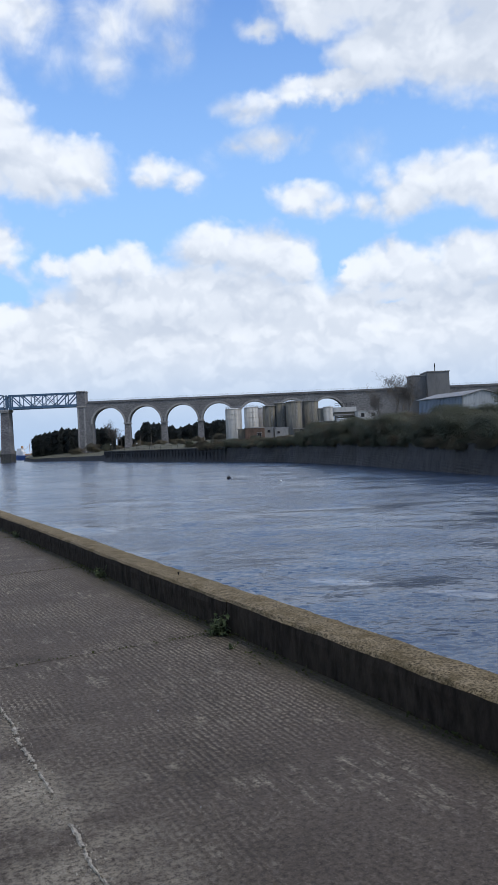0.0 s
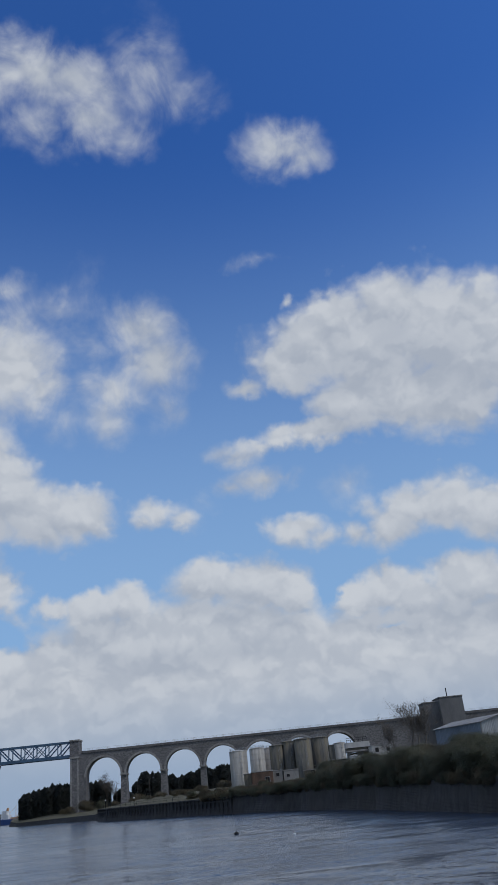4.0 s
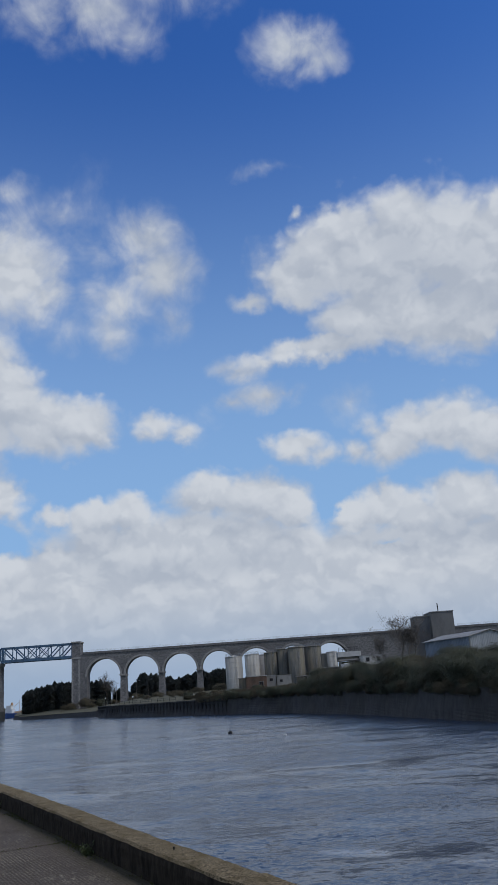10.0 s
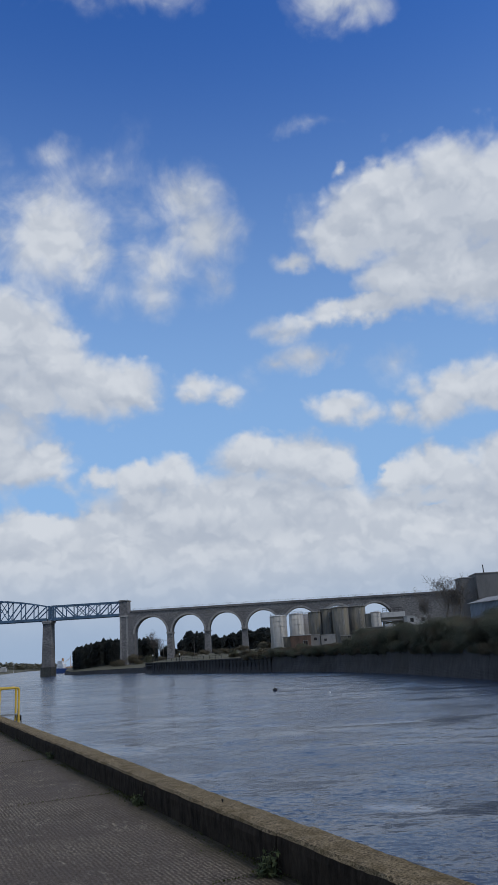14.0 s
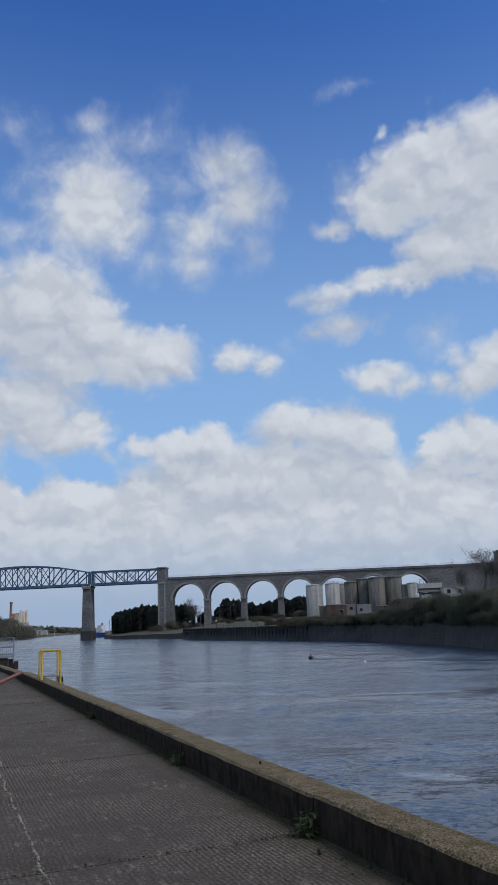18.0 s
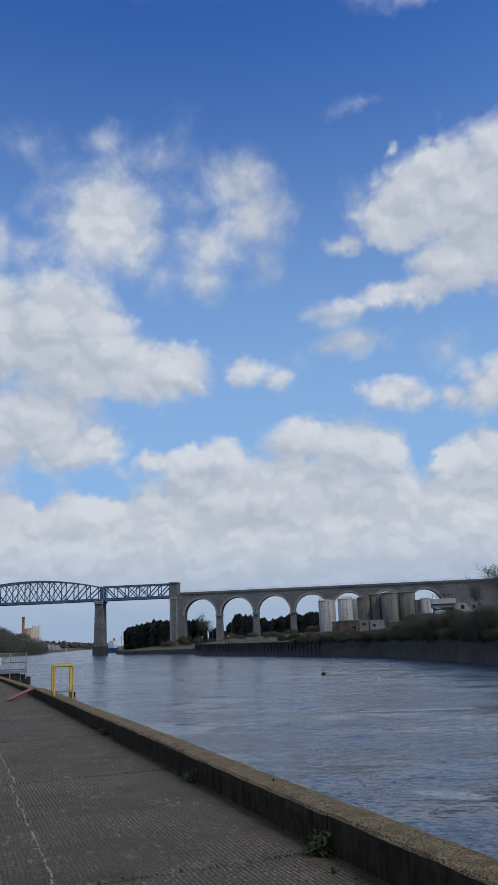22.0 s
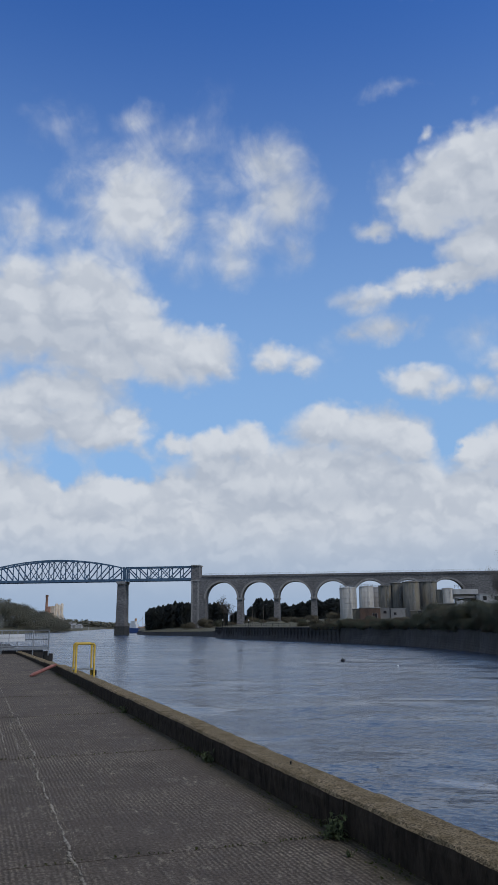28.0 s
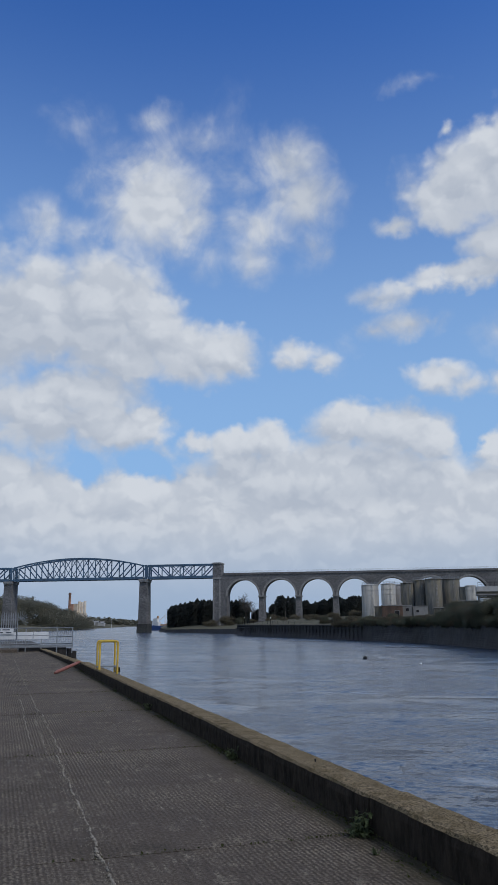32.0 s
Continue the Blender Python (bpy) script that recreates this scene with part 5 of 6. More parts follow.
tube(bm, [P3(0, 0, -0.6), P3(0, 0, eave)], 0.12, 8)
part("corner_trim", bm, M_WHITE, shed)
for k in range(24):
    v = (k + 0.5) / 24
    h = eave + (ridge - eave) * (1 - abs(2 * v - 1)) - 0.05
    bm = bmesh.new()
    p, q = Vector(P3(-0.004, v, -0.5)), Vector(P3(-0.004, v, h))
    beam(bm, p, q, 0.12, 0.06)
    part("cladding_rib", bm, M_SHED_PALE, shed)
for k in range(30):
    u_ = (k + 0.5) / 30
    bm = bmesh.new()
    beam(bm, P3(u_, -0.006, -0.5), P3(u_, -0.006, eave - 0.05), 0.06, 0.12)
    part("cladding_rib", bm, M_SHED_BLUE, shed)

# ivy-grown ruin and a slate-roofed house by the near end of the bank
z = land_z(41, 118)
ruin = thing("stone_ruin", (43.4, 116.5, z), "ivy-covered stone ruin on the river bank", "ruin", rz=radians(-20))
bm = bmesh.new()
box(bm, (0, 0, -1), (9.0, 0.7, 5.6))
box(bm, (-4.2, 3, -1), (0.7, 6.0, 5.0))
bmesh.ops.subdivide_edges(bm, edges=bm.edges[:], cuts=4, use_grid_fill=True)
for v in bm.verts:
    if v.co.z > 3.5:
        v.co.z += noise.noise(v.co * 0.6) * 0.9
part("wall", bm, M_CONCRETE, ruin)
rng = np.random.default_rng(77)
pts = crown_points(rng, 6500, 13.0, 7.0, 5.6, 18, low=0.2, shell=0.6)
quads("ivy", pts, 0.22, M_BUSH, ruin, rng=rng, soft=pts / np.array([6.5, 3.5, 4.0]))
bm = bmesh.new()
for k in range(6):
    tube(bm, [(-4 + k * 1.5, -0.45, -0.6), (-4.2 + k * 1.6, -0.5, 2.0), (-4 + k * 1.7, -0.4, 4.5)], [0.09, 0.06, 0.03], 5)
part("ivy_stem", bm, M_BARK, ruin)
z = land_z(58, 150)
house = thing("house", (65.5, 150, z), "house with grey slate roof among trees", "house", rz=radians(-15))
bm = bmesh.new()
box(bm, (0, 0, -0.6), (11, 8, 7.1 - z + 0.6))
part("wall_shell", bm, M_CONCRETE, house)
for s in (-1, 1):
    bm = bmesh.new()
    f = bm.faces.new([bm.verts.new(p) for p in ((-5.8, s * 4.4, 7.0 - z), (5.8, s * 4.4, 7.0 - z), (5.8, 0, 9.6 - z), (-5.8, 0, 9.6 - z))])
    g = bmesh.ops.extrude_face_region(bm, geom=[f])
    for v in g["geom"]:
        if isinstance(v, bmesh.types.BMVert):
            v.co.z += 0.16
    bmesh.ops.recalc_face_normals(bm, faces=bm.faces[:])
    part("roof", bm, M_SHED_BLUE, house, "grey slate roof slope")

# jetty on the far bank: tarred piles, deck edge, lamp posts and a rail
JP = [Vector(p[:2]) for p in (BANK[10], BANK[9], BANK[8], BANK[7])]


def on_jetty(d):
    """The point d metres along the jetty's face from its outer end, and the way out over the water."""
    for a, b in zip(JP, JP[1:]):
        l = (b - a).length
        if d <= l or b is JP[-1]:
            t = (b - a) / l
            return a + t * d, Vector((-abs(t.y), -abs(t.x)))
        d -= l


jetty = thing("jetty", (JP[0].x, JP[0].y, WATER), "dark timber-faced jetty along the far bank", "jetty")
LJ = sum((b - a).length for a, b in zip(JP, JP[1:])) - 1
bm = bmesh.new()
tube(bm, [(0, 0, -2), (0, 0, 4.35)], 0.24, 7)
pile = part("jetty_post", bm, M_BANK, jetty)
spots = []
for k in range(47):
    p, out = on_jetty(LJ * k / 46)
    spots.append(p + out * 0.45 - JP[0])
    if k == 0:
        pile.location = (*spots[0], 0)
    else:
        again("jetty_post", pile.data, jetty, (*spots[-1], rs.uniform(-0.25, 0.25)))
for zz in (1.6, 3.4, 4.35):
    for a, b in zip(spots[::2], spots[2::2]):
        bm = bmesh.new()
        beam(bm, (*a, zz), (*b, zz), 0.3, 0.35)
        part("waling", bm, M_BANK, jetty)
bm = bmesh.new()
prev = None
for k in range(17):
    p, out = on_jetty(2 + k * 5.2)
    p = p - out * 1.5 - JP[0]
    beam(bm, (*p, 4.0), (*p, 5.9), 0.12, 0.12)
    if prev:
        for h in (5.2, 5.8):
            beam(bm, (*prev, h), (*p, h), 0.06, 0.06)
    prev = p
part("rail", bm, M_TIMBER, jetty)
for k, d in enumerate((26, 47, 58)):
    p, out = on_jetty(d)
    p = p - out * 3
    z = land_z(p.x, p.y)
    lamp = thing("lamp_post", (p.x, p.y, z), "slim grey lamp post on the far jetty", "lamp post", "lamp posts on the far bank")
    bm = bmesh.new()
    tube(bm, [(0, 0, -0.4), (0, 0, 7.5), (0.3, -0.2, 7.9), (1.1, -0.6, 8.0)], [0.1, 0.07, 0.06, 0.05], 6)
    part("pole", bm, M_BARK, lamp)
    bm = bmesh.new()
    box(bm, (1.25, -0.7, 7.92), (0.6, 0.25, 0.14), bevel=0.03)
    part("lamp_head", bm, M_GALV, lamp)
for d, h in ((12, 2.6), (48, 2.2)):
    p, out = on_jetty(d)
    p = p - out * 1.0
    z = land_z(p.x, p.y)
    mk = thing("marker_light", (p.x, p.y, z), "white round harbour marker on a dark post", "marker")
    bm = bmesh.new()
    tube(bm, [(0, 0, -0.5), (0, 0, h)], 0.12, 6)
    part("post", bm, M_TIMBER, mk)
    bm = bmesh.new()
    bmesh.ops.create_icosphere(bm, subdivisions=2, radius=0.28)
    part("globe", bm, M_SIGN, mk, "white globe", loc=(0, 0, h + 0.3))

# a mooring buoy in the river, and a white float added for a seabird
for x, y, mat, lab, r in ((-3.15, 124, M_DARK, "dark round mooring buoy floating in the river", 0.33), (4.4, 108.5, M_SIGN, "small white float standing in for a seabird on the river", 0.15)):
    by = thing("mooring_buoy", (x, y, WATER), lab, "buoy", "mooring buoys")
    bm = bmesh.new()
    bmesh.ops.create_icosphere(bm, subdivisions=3, radius=r)
    for v in bm.verts:
        v.co.z = v.co.z * 0.85 + r * 0.35
    part("float", bm, mat, by)
    bm = bmesh.new()
    tube(bm, [(0, 0, r * 1.15), (0, 0, r * 1.5)], r * 0.14, 8)
    tube(bm, [(-r * 0.2, 0, r * 1.5), (0, 0, r * 1.72), (r * 0.2, 0, r * 1.5)], r * 0.07, 6)
    part("mooring_ring", bm, M_DARK, by)

# ---- north bank and the distance ----
NORTH = [(-36, 72, -1), (-130, 230, -1), (-233, 455, -2.5), (-262, 600, -2.8), (-284, 709, -2.8), (-318, 850, -2.6), (-355, 1030, -2.4), (-520, 1600, -1), (-760, 2600, 0)]
NLIFT = [(0, -1.5), (6, 0.6), (30, 2.0), (70, 5.0), (140, 9.0), (300, 15.0), (900, 24.0), (2200, 30.0)]
bm = bmesh.new()
rows = []
for x, y, z in NORTH:
    rows.append([bm.verts.new((x - 0.92 * o, y + 0.38 * o, z + h)) for o, h in NLIFT])
for a, b in zip(rows, rows[1:]):
    for k in range(len(NLIFT) - 1):
        bm.faces.new((a[k], b[k], b[k + 1], a[k + 1])).smooth = True
bmesh.ops.recalc_face_normals(bm, faces=bm.faces[:])
tagged(part("ground_north", bm, M_LAND), "low grassy north shore rising to woods", "ground", kind="structure")


def bearing(az, r, z=0.0):
    return Vector((r * math.sin(radians(az)), r * math.cos(radians(az)), z))


rng = np.random.default_rng(5)
TOPS = [(-28.5, 31), (-25.7, 31), (-24.6, 28), (-23.6, 24), (-22.8, 19), (-22.0, 16), (-21.3, 11), (-20.6, 6.5)]
cloudy = []
for k in range(460):
    a = rng.uniform(-28.5, -20.7)
    r = rng.uniform(730, 930)
    top = np.interp(a, [t[0] for t in TOPS], [t[1] for t in TOPS]) * (r / 820) * (rng.uniform(0.72, 1.05) if k < 190 else rng.uniform(0.12, 0.8))
    h = min(top + 4, rng.uniform(9, 14))
    p = crown_points(rng, 700 if k < 190 else 450, rng.uniform(9, 15), 12, h, 9, shell=0.9)
    cloudy.append(p + np.array(bearing(a, r, top - h)))
ob = quads("far_woods", np.concatenate(cloudy), 0.55, M_FAR_WOOD, rng=rng, soft=(0.1, -0.5, 0.8))
tagged(ob, "grey-green leafing woods on the north shore, paled for haze", "woods", kind="stuff")
cloudy = []
for k in range(170):
    a = rng.uniform(-21.5, -16.6)
    r = rng.uniform(1350, 1750)
    top = np.interp(a, [-21.5, -20, -19.2, -18.4, -17.6, -16.6], [17, 15.5, 12, 10, 8.5, 7]) * rng.uniform(0.6, 1.05)
    p = crown_points(rng, 90, rng.uniform(14, 26), 14, max(5, top + 3), 5)
    cloudy.append(p + np.array(bearing(a, r, -3)))
ob = quads("far_hedgerows", np.concatenate(cloudy), 2.4, M_FAR_WOOD, rng=rng, soft=(0.1, -0.5, 0.8))
tagged(ob, "distant tree line beyond the river bend, paled for haze", "woods", kind="stuff")
bm = bmesh.new()
pts = [bearing(a, r, z) for a, r, z in ((-24, 1150, -4.2), (-24, 1500, 6), (-16, 1600, 2), (-16, 1250, -4.2))]
f0 = [bearing(-24 + 8 * k / 12, 1230 + 140 * math.sin(k * 0.9), WATER - 0.2) for k in range(13)]
f1 = [bearing(-24 + 8 * k / 12, 1420, -1.5) for k in range(13)]
f2 = [bearing(-24 + 8 * k / 12, 2400, 6) for k in range(13)]
vs = [[bm.verts.new(p) for p in f] for f in (f0, f1, f2)]
for a, b in zip(vs, vs[1:]):
    for k in range(12):
        bm.faces.new((a[k], a[k + 1], b[k + 1], b[k])).smooth = True
tagged(part("ground_far", bm, M_LAND), "distant low fields beyond the bend", "ground", kind="structure")
# old works with a brick chimney above the woods
c = bearing(-22.18, 905)
works = thing("cement_works", (c.x, c.y, 2), "old brick and concrete works with tall chimney above woods", "factory")
bm = bmesh.new()
tube(bm, [(0, 0, 0), (0, 0, 31.0), (0, 0, 31.2), (0, 0, 33)], [1.75, 1.3, 1.6, 1.5], 14)
part("chimney", bm, M_BRICK, works, "tall red brick chimney")
ux = Vector((math.cos(radians(22.2)), math.sin(radians(22.2)), 0))
for off, w, h, mat, name, lab in ((2.6, 5.0, 20.5, M_BRICK, "brick_hall", "red brick hall"), (7.4, 4.2, 21.0, M_CREAM, "tower", ""), (10.6, 2.9, 23.5, M_CREAM, "silo", "cream concrete silo"), (13.6, 2.9, 22.5, M_CREAM, "silo", "cream concrete silo"), (16.6, 2.9, 23.6, M_CREAM, "silo", "cream concrete silo"), (12.5, 11, 11, M_CREAM, "low_hall", "")):
    bm = bmesh.new()
    if name == "silo":
        drum(bm, (0, 0), w / 2, 0, h, 14, 0.5)
    else:
        box(bm, (0, 0, 0), (w, 7, h))
    part(name, bm, mat, works, lab, loc=(ux.x * off, ux.y * off, 0))
for az_, r_, w, h, mat in ((-20.7, 930, 9, 4.5, M_WHITE), (-20.3, 980, 7, 3.2, M_TANK), (-19.9, 1000, 6, 2.6, M_WHITE)):
    c = bearing(az_, r_)
    hs = thing("cottage", (c.x, c.y, -1.2), "small white shore building with pitched roof", "house", "buildings on the north shore")
    bm = bmesh.new()
    box(bm, (0, 0, 0), (w, 6, h + 1))
    part("wall_shell", bm, mat, hs)
    bm = bmesh.new()
    for s in (-1, 1):
        bm.faces.new([bm.verts.new(p) for p in ((-w / 2 - 0.3, s * 3.3, h + 0.9), (w / 2 + 0.3, s * 3.3, h + 0.9), (w / 2 + 0.3, 0, h + 2.6), (-w / 2 - 0.3, 0, h + 2.6))])
    part("roof", bm, M_ROOF, hs)
c = bearing(-19.25, 1010)
mast = thing("beacon", (c.x, c.y, -3.5), "thin pale beacon mast on the shore spit", "beacon")
bm = bmesh.new()
tube(bm, [(0, 0, 0), (0, 0, 9)], [0.35, 0.25], 6)
part("mast", bm, M_WHITE, mast)
bm = bmesh.new()
box(bm, (0, 0, 9), (0.9, 0.9, 1.2))
part("lantern", bm, M_SIGN, mast)

# moored coaster beyond the river pier
c = bearing(-15.62, 640)
ship = thing("coaster", (c.x, c.y, WATER), "small moored ship with blue hull and white deckhouse", "ship", rz=radians(165))
bm = bmesh.new()
secs = []
for x, w, z in ((-8, 1.8, 3.6), (-6.5, 2.4, 3.2), (0, 2.6, 2.6), (5, 2.5, 2.8), (8, 1.4, 3.4), (9.8, 0.15, 4.0)):
    secs.append([bm.verts.new(p) for p in ((x, -w, z), (x, -w * 0.8, -0.5), (x, w * 0.8, -0.5), (x, w, z))])
for a, b in zip(secs, secs[1:]):
    for k in range(4):
        bm.faces.new((a[k], a[(k + 1) % 4], b[(k + 1) % 4], b[k]))
bm.faces.new(secs[0])
bm.faces.new(secs[-1][::-1])
bmesh.ops.recalc_face_normals(bm, faces=bm.faces[:])
part("hull", bm, M_SHIP_BLUE, ship, "blue painted hull")
bm = bmesh.new()
box(bm, (5.2, 0, 2.8), (4.6, 3.6, 2.4))
box(bm, (5.6, 0, 5.2), (3.0, 3.0, 2.0))
part("deckhouse", bm, M_SIGN, ship, "white deckhouse")
bm = bmesh.new()
for k in range(4):
    box(bm, (4.5 + k * 0.75, -1.53, 5.9), (0.5, 0.06, 0.7))
part("bridge_window", bm, M_DARK, ship)
bm = bmesh.new()
box(bm, (4.2, 0, 7.2), (1.2, 1.2, 1.6), taper=0.8)
part("funnel", bm, M_SHIP_ORANGE, ship, "buff orange funnel")
bm = bmesh.new()
tube(bm, [(-1, 0, 2.6), (-1, 0, 10)], 0.14, 6)
tube(bm, [(-1, 0, 9), (2.8, 0, 6.2)], 0.1, 6)
tube(bm, [(-1, 0, 4), (-6, 0, 8.2)], 0.1, 6)
part("derrick", bm, M_SHIP_ORANGE, ship)
bm = bmesh.new()
box(bm, (-2, 0, 2.6), (7, 3.0, 1.0))
part("hatch", bm, M_SHIP_ORANGE, ship)
ship.scale = (1.25, 1.25, 1.25)

# ---- on the quay ----
# twin yellow grab hoops at the river ladder
hoops = thing("ladder_hoops", quay(24.6, -KERB_W), "pair of worn yellow tubular grab hoops at a quay ladder", "handrail")
o = Vector(quay(24.6, -KERB_W))
for uu in (24.3, 24.9):
    bm = bmesh.new()
    a, b = Vector(quay(uu, -0.07)), Vector(quay(uu, -0.60))
    pts = [a + Vector((0, 0, KERB_H - 0.03)), a + Vector((0, 0, 1.01))]
    for k in range(1, 6):
        t = math.pi / 2 * k / 5
        pts.append(a.lerp(b, 0.12 * (1 - math.cos(t))) + Vector((0, 0, 1.01 + 0.07 * math.sin(t))))
    for k in range(6):
        t = math.pi / 2 * k / 5
        pts.append(a.lerp(b, 1 - 0.12 * (1 - math.sin(t))) + Vector((0, 0, 1.01 + 0.07 * math.cos(t))))
    pts.append(b + Vector((0, 0, 0.05)))
    tube(bm, [p - o for p in pts], 0.034, 10)
    part("hoop", bm, M_YELLOW, hoops)
for uu in (24.38, 24.84):
    bm = bmesh.new()
    p = Vector(quay(uu, -0.66)) - o
    tube(bm, [(p.x, p.y, 0.32), (p.x, p.y, -4.4)], 0.036, 8)
    part("ladder_stile", bm, M_TIMBER, hoops, "dark weathered ladder stile")
bm = bmesh.new()
a, b = Vector(quay(24.84, -0.05)) - o, Vector(quay(24.84, -0.66)) - o
beam(bm, (a.x, a.y, KERB_H + 0.06), (b.x, b.y, KERB_H + 0.06), 0.06, 0.05)
a, b = Vector(quay(24.38, -0.3)) - o, Vector(quay(24.38, -0.70)) - o
beam(bm, (a.x, a.y, 0.12), (b.x, b.y, 0.12), 0.08, 0.12)
part("bracket", bm, M_GALV, hoops, "grey steel bracket")
for k in range(11):
    bm = bmesh.new()
    a, b = Vector(quay(24.38, -0.66)) - o, Vector(quay(24.84, -0.66)) - o
    tube(bm, [(a.x, a.y, -0.2 - k * 0.3), (b.x, b.y, -0.2 - k * 0.3)], 0.018, 6)
    part("rung", bm, M_TIMBER, hoops)

# faded red pipe leaning on the wall
bm = bmesh.new()
a, b = Vector(quay(27.1, 1.02, 0.05)), Vector(quay(29.3, 0.04, 0.27))
tube(bm, [a - a, (b - a) * 0.08, (b - a) * 0.85, b - a], [0.028, 0.058, 0.058, 0.044], 10)
ob = part("pipe", bm, M_RED)
ob.location = a
tagged(ob, "faded red plastic pipe leaning against the quay wall", "pipe")

# barrier with sign boards across the quay's end
ra, rb = Vector((-23.6, 44.1, 0)), Vector((-18.6, 46.4, 0))
rd = (rb - ra).normalized()
RL = (rb - ra).length
RZ = math.atan2(rd.y, rd.x)
bar = thing("barrier", ra, "galvanised steel railing with white boards closing the quay end", "railing", rz=RZ)
bm = bmesh.new()
box(bm, (RL / 2, 0.06, 0.24), (RL, 0.14, 0.14))
part("plinth", bm, M_GALV, bar)
for k in range(7):
    bm = bmesh.new()
    x = min(RL - 0.03, 0.05 + k * 0.9)
    beam(bm, (x, 0, -0.1), (x, 0, 1.38), 0.06, 0.06)
    part("post", bm, M_GALV, bar)
for z in (0.45, 0.85, 1.36):
    bm = bmesh.new()
    tube(bm, [(0, 0, z), (RL, 0, z)], 0.03, 8)
    part("rail", bm, M_GALV, bar)
for k in range(34):
    bm = bmesh.new()
    x = RL - 1.4 + k * 0.11 if k < 13 else (k - 13) * 0.17
    tube(bm, [(x, 0.02, 0.45), (x, 0.02, 1.36)], 0.010, 5)
    part("baluster", bm, M_GALV, bar)
for k, x in enumerate((1.72, 2.7, 3.62)):
    bm = bmesh.new()
    box(bm, (x, -0.05, 0.72), (0.88, 0.03, 0.42), bevel=0.005)
    part("board", bm, M_SIGN, bar, "blank white board")
    bm = bmesh.new()
    box(bm, (x, -0.06, 0.92), (0.88, 0.03, 0.025))
    part("strap", bm, M_GALV, bar)
sg = part("notice", bmesh.new(), M_SIGN, bar, "white notice with dark print")
bm = bmesh.new()
box(bm, (1.15, -0.12, 1.02), (1.75, 0.025, 0.33), bevel=0.004)
bm.to_mesh(sg.data)
bm.free()
for row, cells in ((1.25, ((0.33, 0.16), (1.0, 0.6), (1.6, 0.42))), (1.09, ((0.62, 0.5), (1.2, 0.45), (1.75, 0.3)))):
    for x, w in cells:
        bm = bmesh.new()
        box(bm, (x, -0.138, row), (w, 0.006, 0.055))
        part("print_line", bm, M_INK, sg)
# platform edge beside the railing, over the water
plat = thing("fender", (-18.9, 46.6, -4), "dark timber fender and pile beside the quay end", "fender", rz=RZ)
bm = bmesh.new()
box(bm, (-1.55, 0.5, -1), (2.8, 1.4, 5.2), bevel=0.03)
part("facing", bm, M_TIMBER, plat)
for x, h in ((0.02, 5.15), (0.30, 5.0)):
    bm = bmesh.new()
    box(bm, (x, 0.2, -1), (0.28, 0.3, h), bevel=0.02)
    part("pile", bm, M_TIMBER, plat, "brown timber pile")
bm = bmesh.new()
p, q = Vector(quay(48.8, 1.7)), Vector(quay(48.8, 14))
c = (Vector(quay(48.8, 1.7)) + Vector(quay(60, 14))) / 2
box(bm, (c.x, c.y, -0.02), (12.3, 11.2, 0.2), rz=math.atan2(QR.y, QR.x), bevel=0.02)
tagged(part("pavement_step", bm, M_QUAY), "raised dark concrete step at the quay end", "step", kind="structure")
# palisade fence and lamp post behind
fa, fb = Vector((-34, 51.0, 0)), Vector((-25.9, 54.6, 0))
fence = thing("palisade_fence", fa, "grey steel palisade fence with spiked fan", "fence", rz=math.atan2((fb - fa).y, (fb - fa).x))
FL = (fb - fa).length
bm = bmesh.new()
box(bm, (0, 0, 0), (0.07, 0.03, 2.25))
box(bm, (0, 0, 2.25), (0.07, 0.03, 0.18), taper=0.1)
pale = part("pale", bm, M_GALV, fence)
for k in range(1, int(FL / 0.16)):
    again("pale", pale.data, fence, (k * 0.16, 0, 0))
for z in (0.4, 1.9):
    bm = bmesh.new()
    beam(bm, (0, 0.04, z), (FL, 0.04, z), 0.05, 0.06)
    part("rail", bm, M_GALV, fence)
for k in range(9):
    a = radians(-40 + k * 20)
    bm = bmesh.new()
    beam(bm, (FL, 0, 1.9), (FL + 0.55 * math.cos(a), 0, 1.9 + 0.62 * math.sin(a)), 0.03, 0.03)
    part("fan_spike", bm, M_GALV, fence)
p = Vector((-27.6, 53.9, 0))
lamp = thing("lamp_post", p, "tall grey tubular lamp post behind the fence", "lamp post")
bm = bmesh.new()
tube(bm, [(0, 0, 0), (0, 0, 1.2), (0, 0, 1.25), (0, 0, 6.4), (-0.25, 0, 6.8), (-1.2, 0, 6.9)], [0.1, 0.1, 0.065, 0.055, 0.05, 0.045], 10)
part("pole", bm, M_GALV, lamp)
bm = bmesh.new()
box(bm, (-1.45, 0, 6.84), (0.7, 0.3, 0.14), bevel=0.03)
part("lamp_head", bm, M_GALV, lamp)

# mooring peg on the wall
bm = bmesh.new()
tube(bm, [(0, 0, 0), (0, 0, 0.022), (0, 0, 0.025), (0, 0, 0.036)], [0.007, 0.007, 0.011, 0.009], 8)
ob = part("peg", bm, M_DARK)
ob.location = quay(7.57, -0.17, KERB_H - 0.005)
tagged(ob, "small dark steel peg on the quay wall", "peg")


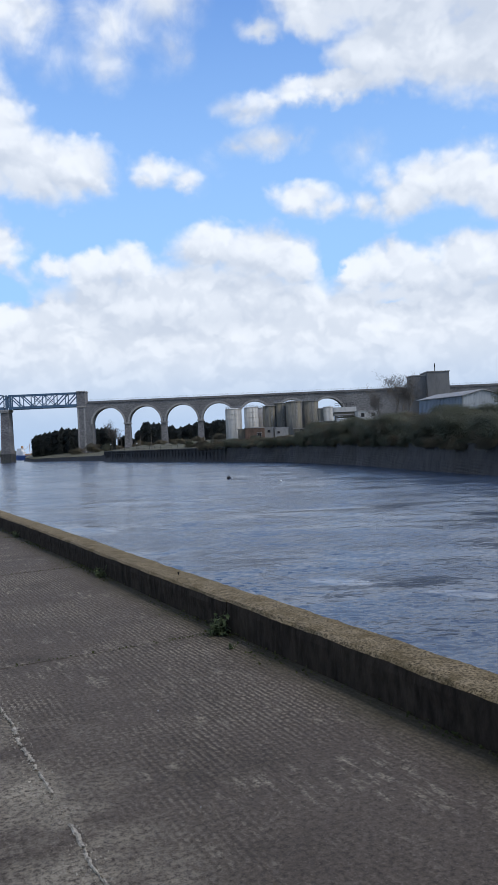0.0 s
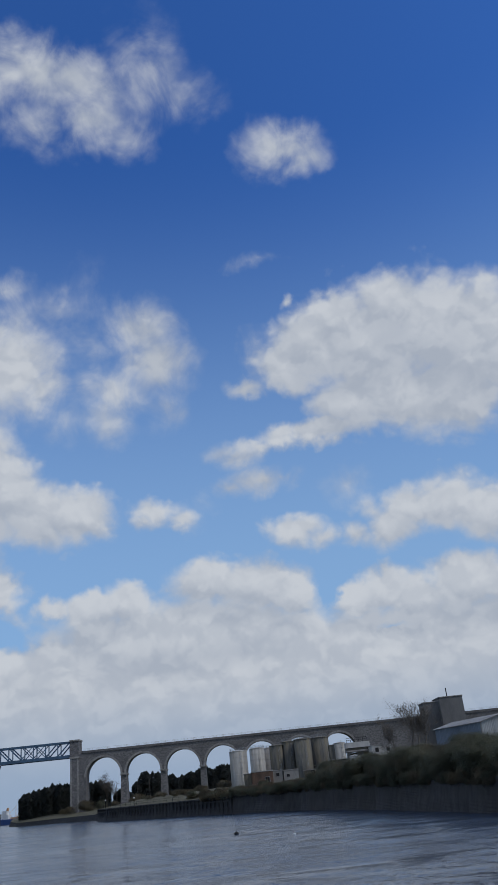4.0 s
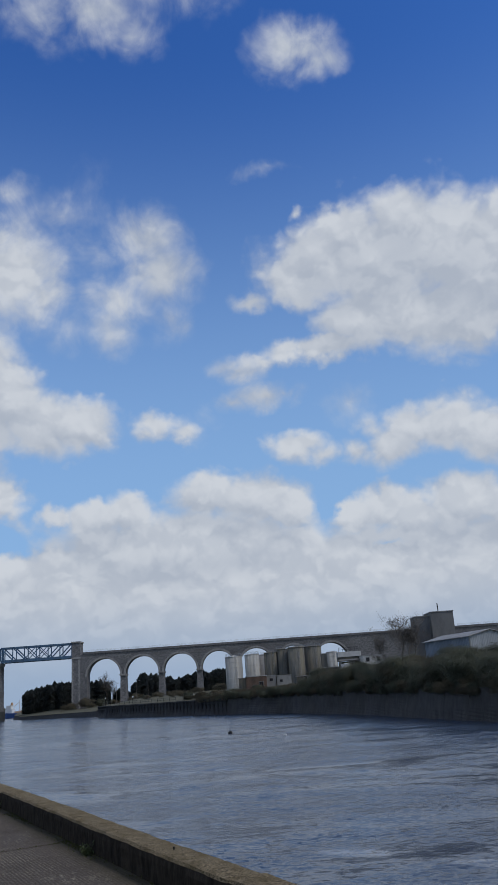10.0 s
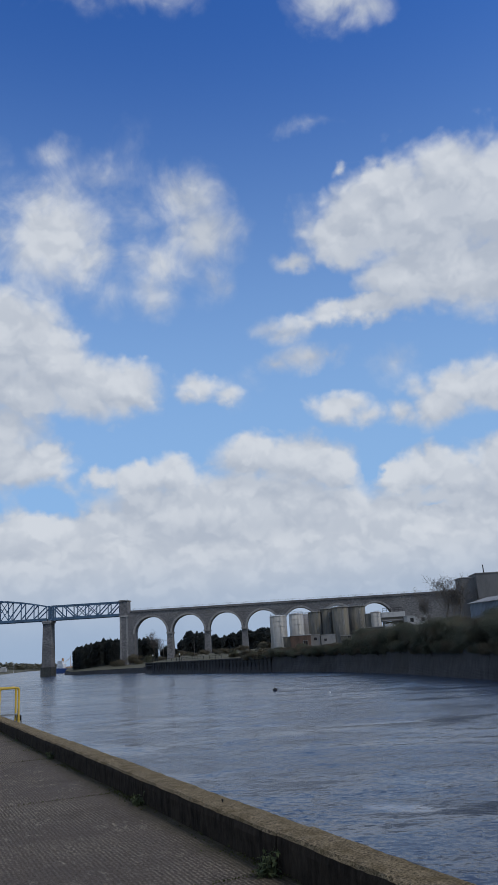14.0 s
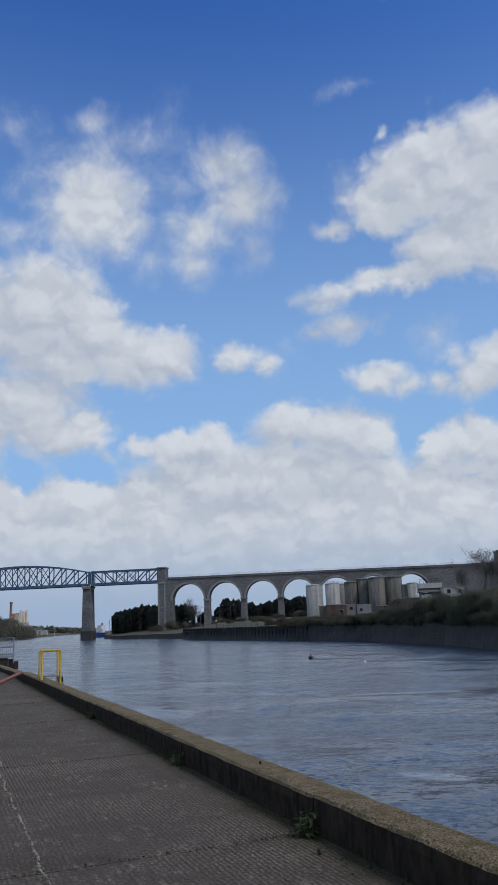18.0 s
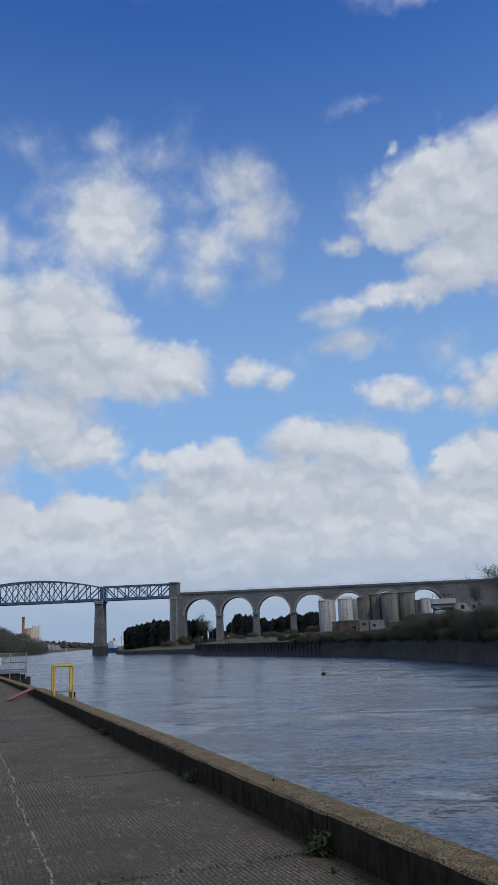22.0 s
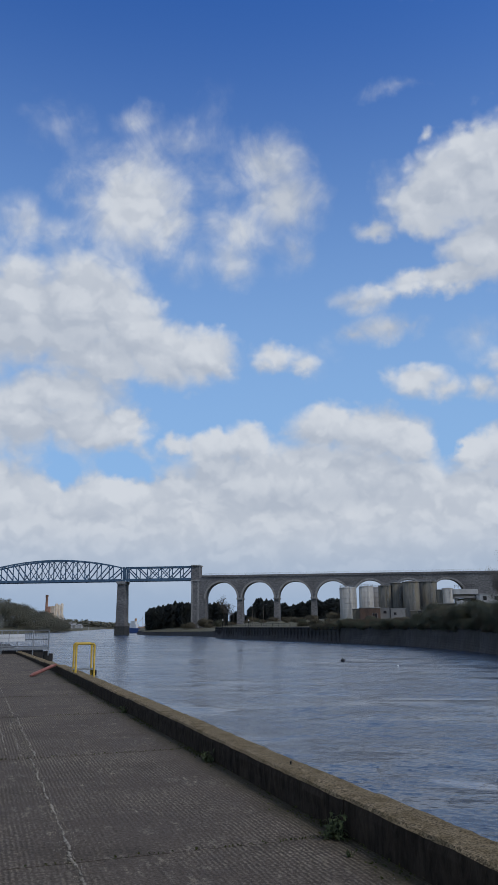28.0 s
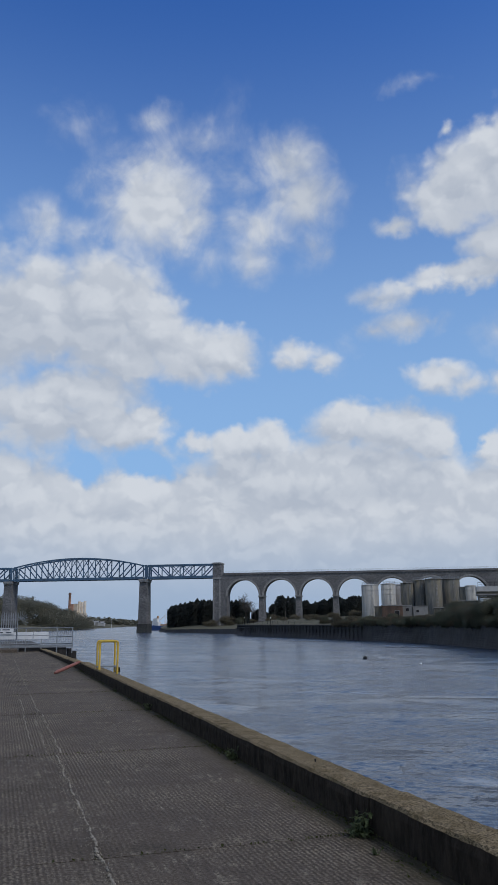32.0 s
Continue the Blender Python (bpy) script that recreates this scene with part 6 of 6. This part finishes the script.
def weed(u, w, s, seed):
    """A bushy tuft: several leaning stalks, each with small toothed leaves up its length."""
    r = random.Random(seed)
    ob = thing("weed", quay(u, w, -0.01), "grey-green leafy weed growing at the wall's foot", "plant", "weeds along the quay wall")
    for st in range(13):
        sa, lean, sh = r.uniform(0, 6.283), r.uniform(0.05, 0.7), s * r.uniform(0.06, 0.2)
        foot = Vector((r.uniform(-0.05, 0.05), r.uniform(-0.05, 0.05), 0)) * s
        tip = foot + Vector((math.cos(sa) * lean, math.sin(sa) * lean, 1.0)) * sh
        bm = bmesh.new()
        tube(bm, [foot, foot.lerp(tip, 0.5), tip], [0.004, 0.003, 0.0015], 4)
        stalk = part("stalk", bm, M_WEED, ob)
        for k in range(8):
            a = r.uniform(0, 6.283)
            L = s * r.uniform(0.025, 0.06)
            rise = r.uniform(-0.2, 0.9)
            at = foot.lerp(tip, r.uniform(0.1, 1.0))
            bm = bmesh.new()
            prev = None
            for i in range(5):
                t = i / 4
                wd = L * 0.24 * math.sin(math.pi * min(1, t * 0.9 + 0.1)) * (1.2 if i % 2 else 0.8)
                q = at + Vector((math.cos(a) * L * t, math.sin(a) * L * t, L * (rise * t - 0.6 * t * t)))
                sd = Vector((-math.sin(a), math.cos(a), 0)) * wd
                row = (bm.verts.new(q - sd), bm.verts.new(q + Vector((0, 0, -0.2 * wd))), bm.verts.new(q + sd))
                if prev:
                    bm.faces.new((prev[0], prev[1], row[1], row[0]))
                    bm.faces.new((prev[1], prev[2], row[2], row[1]))
                prev = row
            part("leaf", bm, M_WEED, stalk)
    return ob


for u, w, s, seed in ((5.98, 0.10, 1.15, 1), (6.15, 0.05, 0.7, 2), (9.65, 0.07, 0.85, 3), (9.8, 0.04, 0.5, 4), (15.45, 0.06, 0.8, 5), (15.6, 0.03, 0.7, 6), (19.9, 0.05, 0.45, 7), (5.5, 0.22, 0.3, 8)):
    weed(u, w, s, seed)
# moss and grass tufts in the angle of wall and floor, and in the cross joints
rng = np.random.default_rng(9)
cs = []
for k in range(4200):
    u = rng.uniform(1.0, 30)
    dens = 0.25 + 0.75 * (noise.noise((u * 0.55, 2.0, 7.0)) > 0.05) + 0.8 * math.exp(-((u - 10.4) / 0.8) ** 2) + 0.9 * math.exp(-((u - 6.3) / 0.7) ** 2)
    if rng.random() < dens * 0.6:
        w = abs(rng.normal()) * (0.05 + 0.09 * max(0, noise.noise((u * 0.9, 5.0, 1.0)) + 0.2))
        cs.append(quay(u, w + 0.005, 0.004 + rng.random() * 0.018))
for j in (6.05, 10.75, 15.55, 19.9, 24.3):
    for k in range(90):
        w = rng.random() ** 1.6 * 2.6
        cs.append(quay(j + rng.normal() * 0.012, w, 0.002 + rng.random() * 0.006))
ob = quads("moss", np.array(cs), 0.018, M_MOSS, rng=rng)
tagged(ob, "olive moss and grass along the wall's foot and joints", "moss", kind="stuff")
# broken pale filler in the long joint
bm = bmesh.new()
for w0, ua, ub, wid, ph in ((2.06, -6, 10.7, 0.044, 0.0), (2.0, 10.8, 15.4, 0.05, 3.0), (2.16, 10.9, 14.6, 0.04, 5.0), (2.33, 11.4, 15.5, 0.04, 7.0), (2.05, 15.7, 19.8, 0.045, 9.0), (2.3, 16.0, 18.5, 0.04, 11.0), (2.06, 20, 40, 0.02, 13.0)):
    u, prev = ua, None
    while u < ub:
        on = noise.noise((u * 1.3, ph, 0.0)) > -0.28 and noise.noise((u * 11, ph, 4.0)) > -0.18
        c = w0 + noise.noise((u * 2.2, ph, 5.0)) * 0.035 + noise.noise((u * 14, ph, 2.0)) * 0.010 + noise.noise((u * 40, ph, 2.0)) * 0.008
        hw = wid * max(0.03, 0.2 + noise.noise((u * 31, ph, 9.0)) * 0.30 + noise.noise((u * 3, ph, 9.0)) * 0.2)
        row = [bm.verts.new(quay(u, c - hw, 0.005)), bm.verts.new(quay(u, c + hw * 0.3, 0.011)), bm.verts.new(quay(u, c + hw, 0.005))]
        if prev and on:
            bm.faces.new((prev[0], prev[1], row[1], row[0]))
            bm.faces.new((prev[1], prev[2], row[2], row[1]))
        prev = row
        u += 0.016
bmesh.ops.delete(bm, geom=[v for v in bm.verts if not v.link_faces], context="VERTS")
bmesh.ops.recalc_face_normals(bm, faces=bm.faces[:])
part("joint_filler", bm, M_CRACK, quay_body, "broken pale joint filler")["kind"] = "stuff"
# pale crumbs broken from the joint
cs = []
for k in range(2600):
    u = rng.uniform(0, 16)
    cs.append(quay(u, 2.07 + noise.noise((u * 2.2, 0.0, 5.0)) * 0.035 + rng.normal() * (0.035 + 0.12 * max(0, noise.noise((u * 1.1, 3.0, 3.0)))), 0.008 + rng.random() * 0.004))
ob = quads("joint_crumbs", np.array(cs), 0.009, M_CRACK, rng=rng, flat=0.4)
tagged(ob, "pale crumbs along the broken joint", "debris", kind="stuff")
# chips of shell and grit lying about
cs = np.array([quay(rng.uniform(2, 22), rng.uniform(0.02, 3.0), 0.012) for k in range(70)])
ob = quads("shell_chips", cs, 0.011, M_CONCRETE, rng=rng, flat=0.5)
tagged(ob, "small pale chips lying on the quay", "debris", kind="stuff")
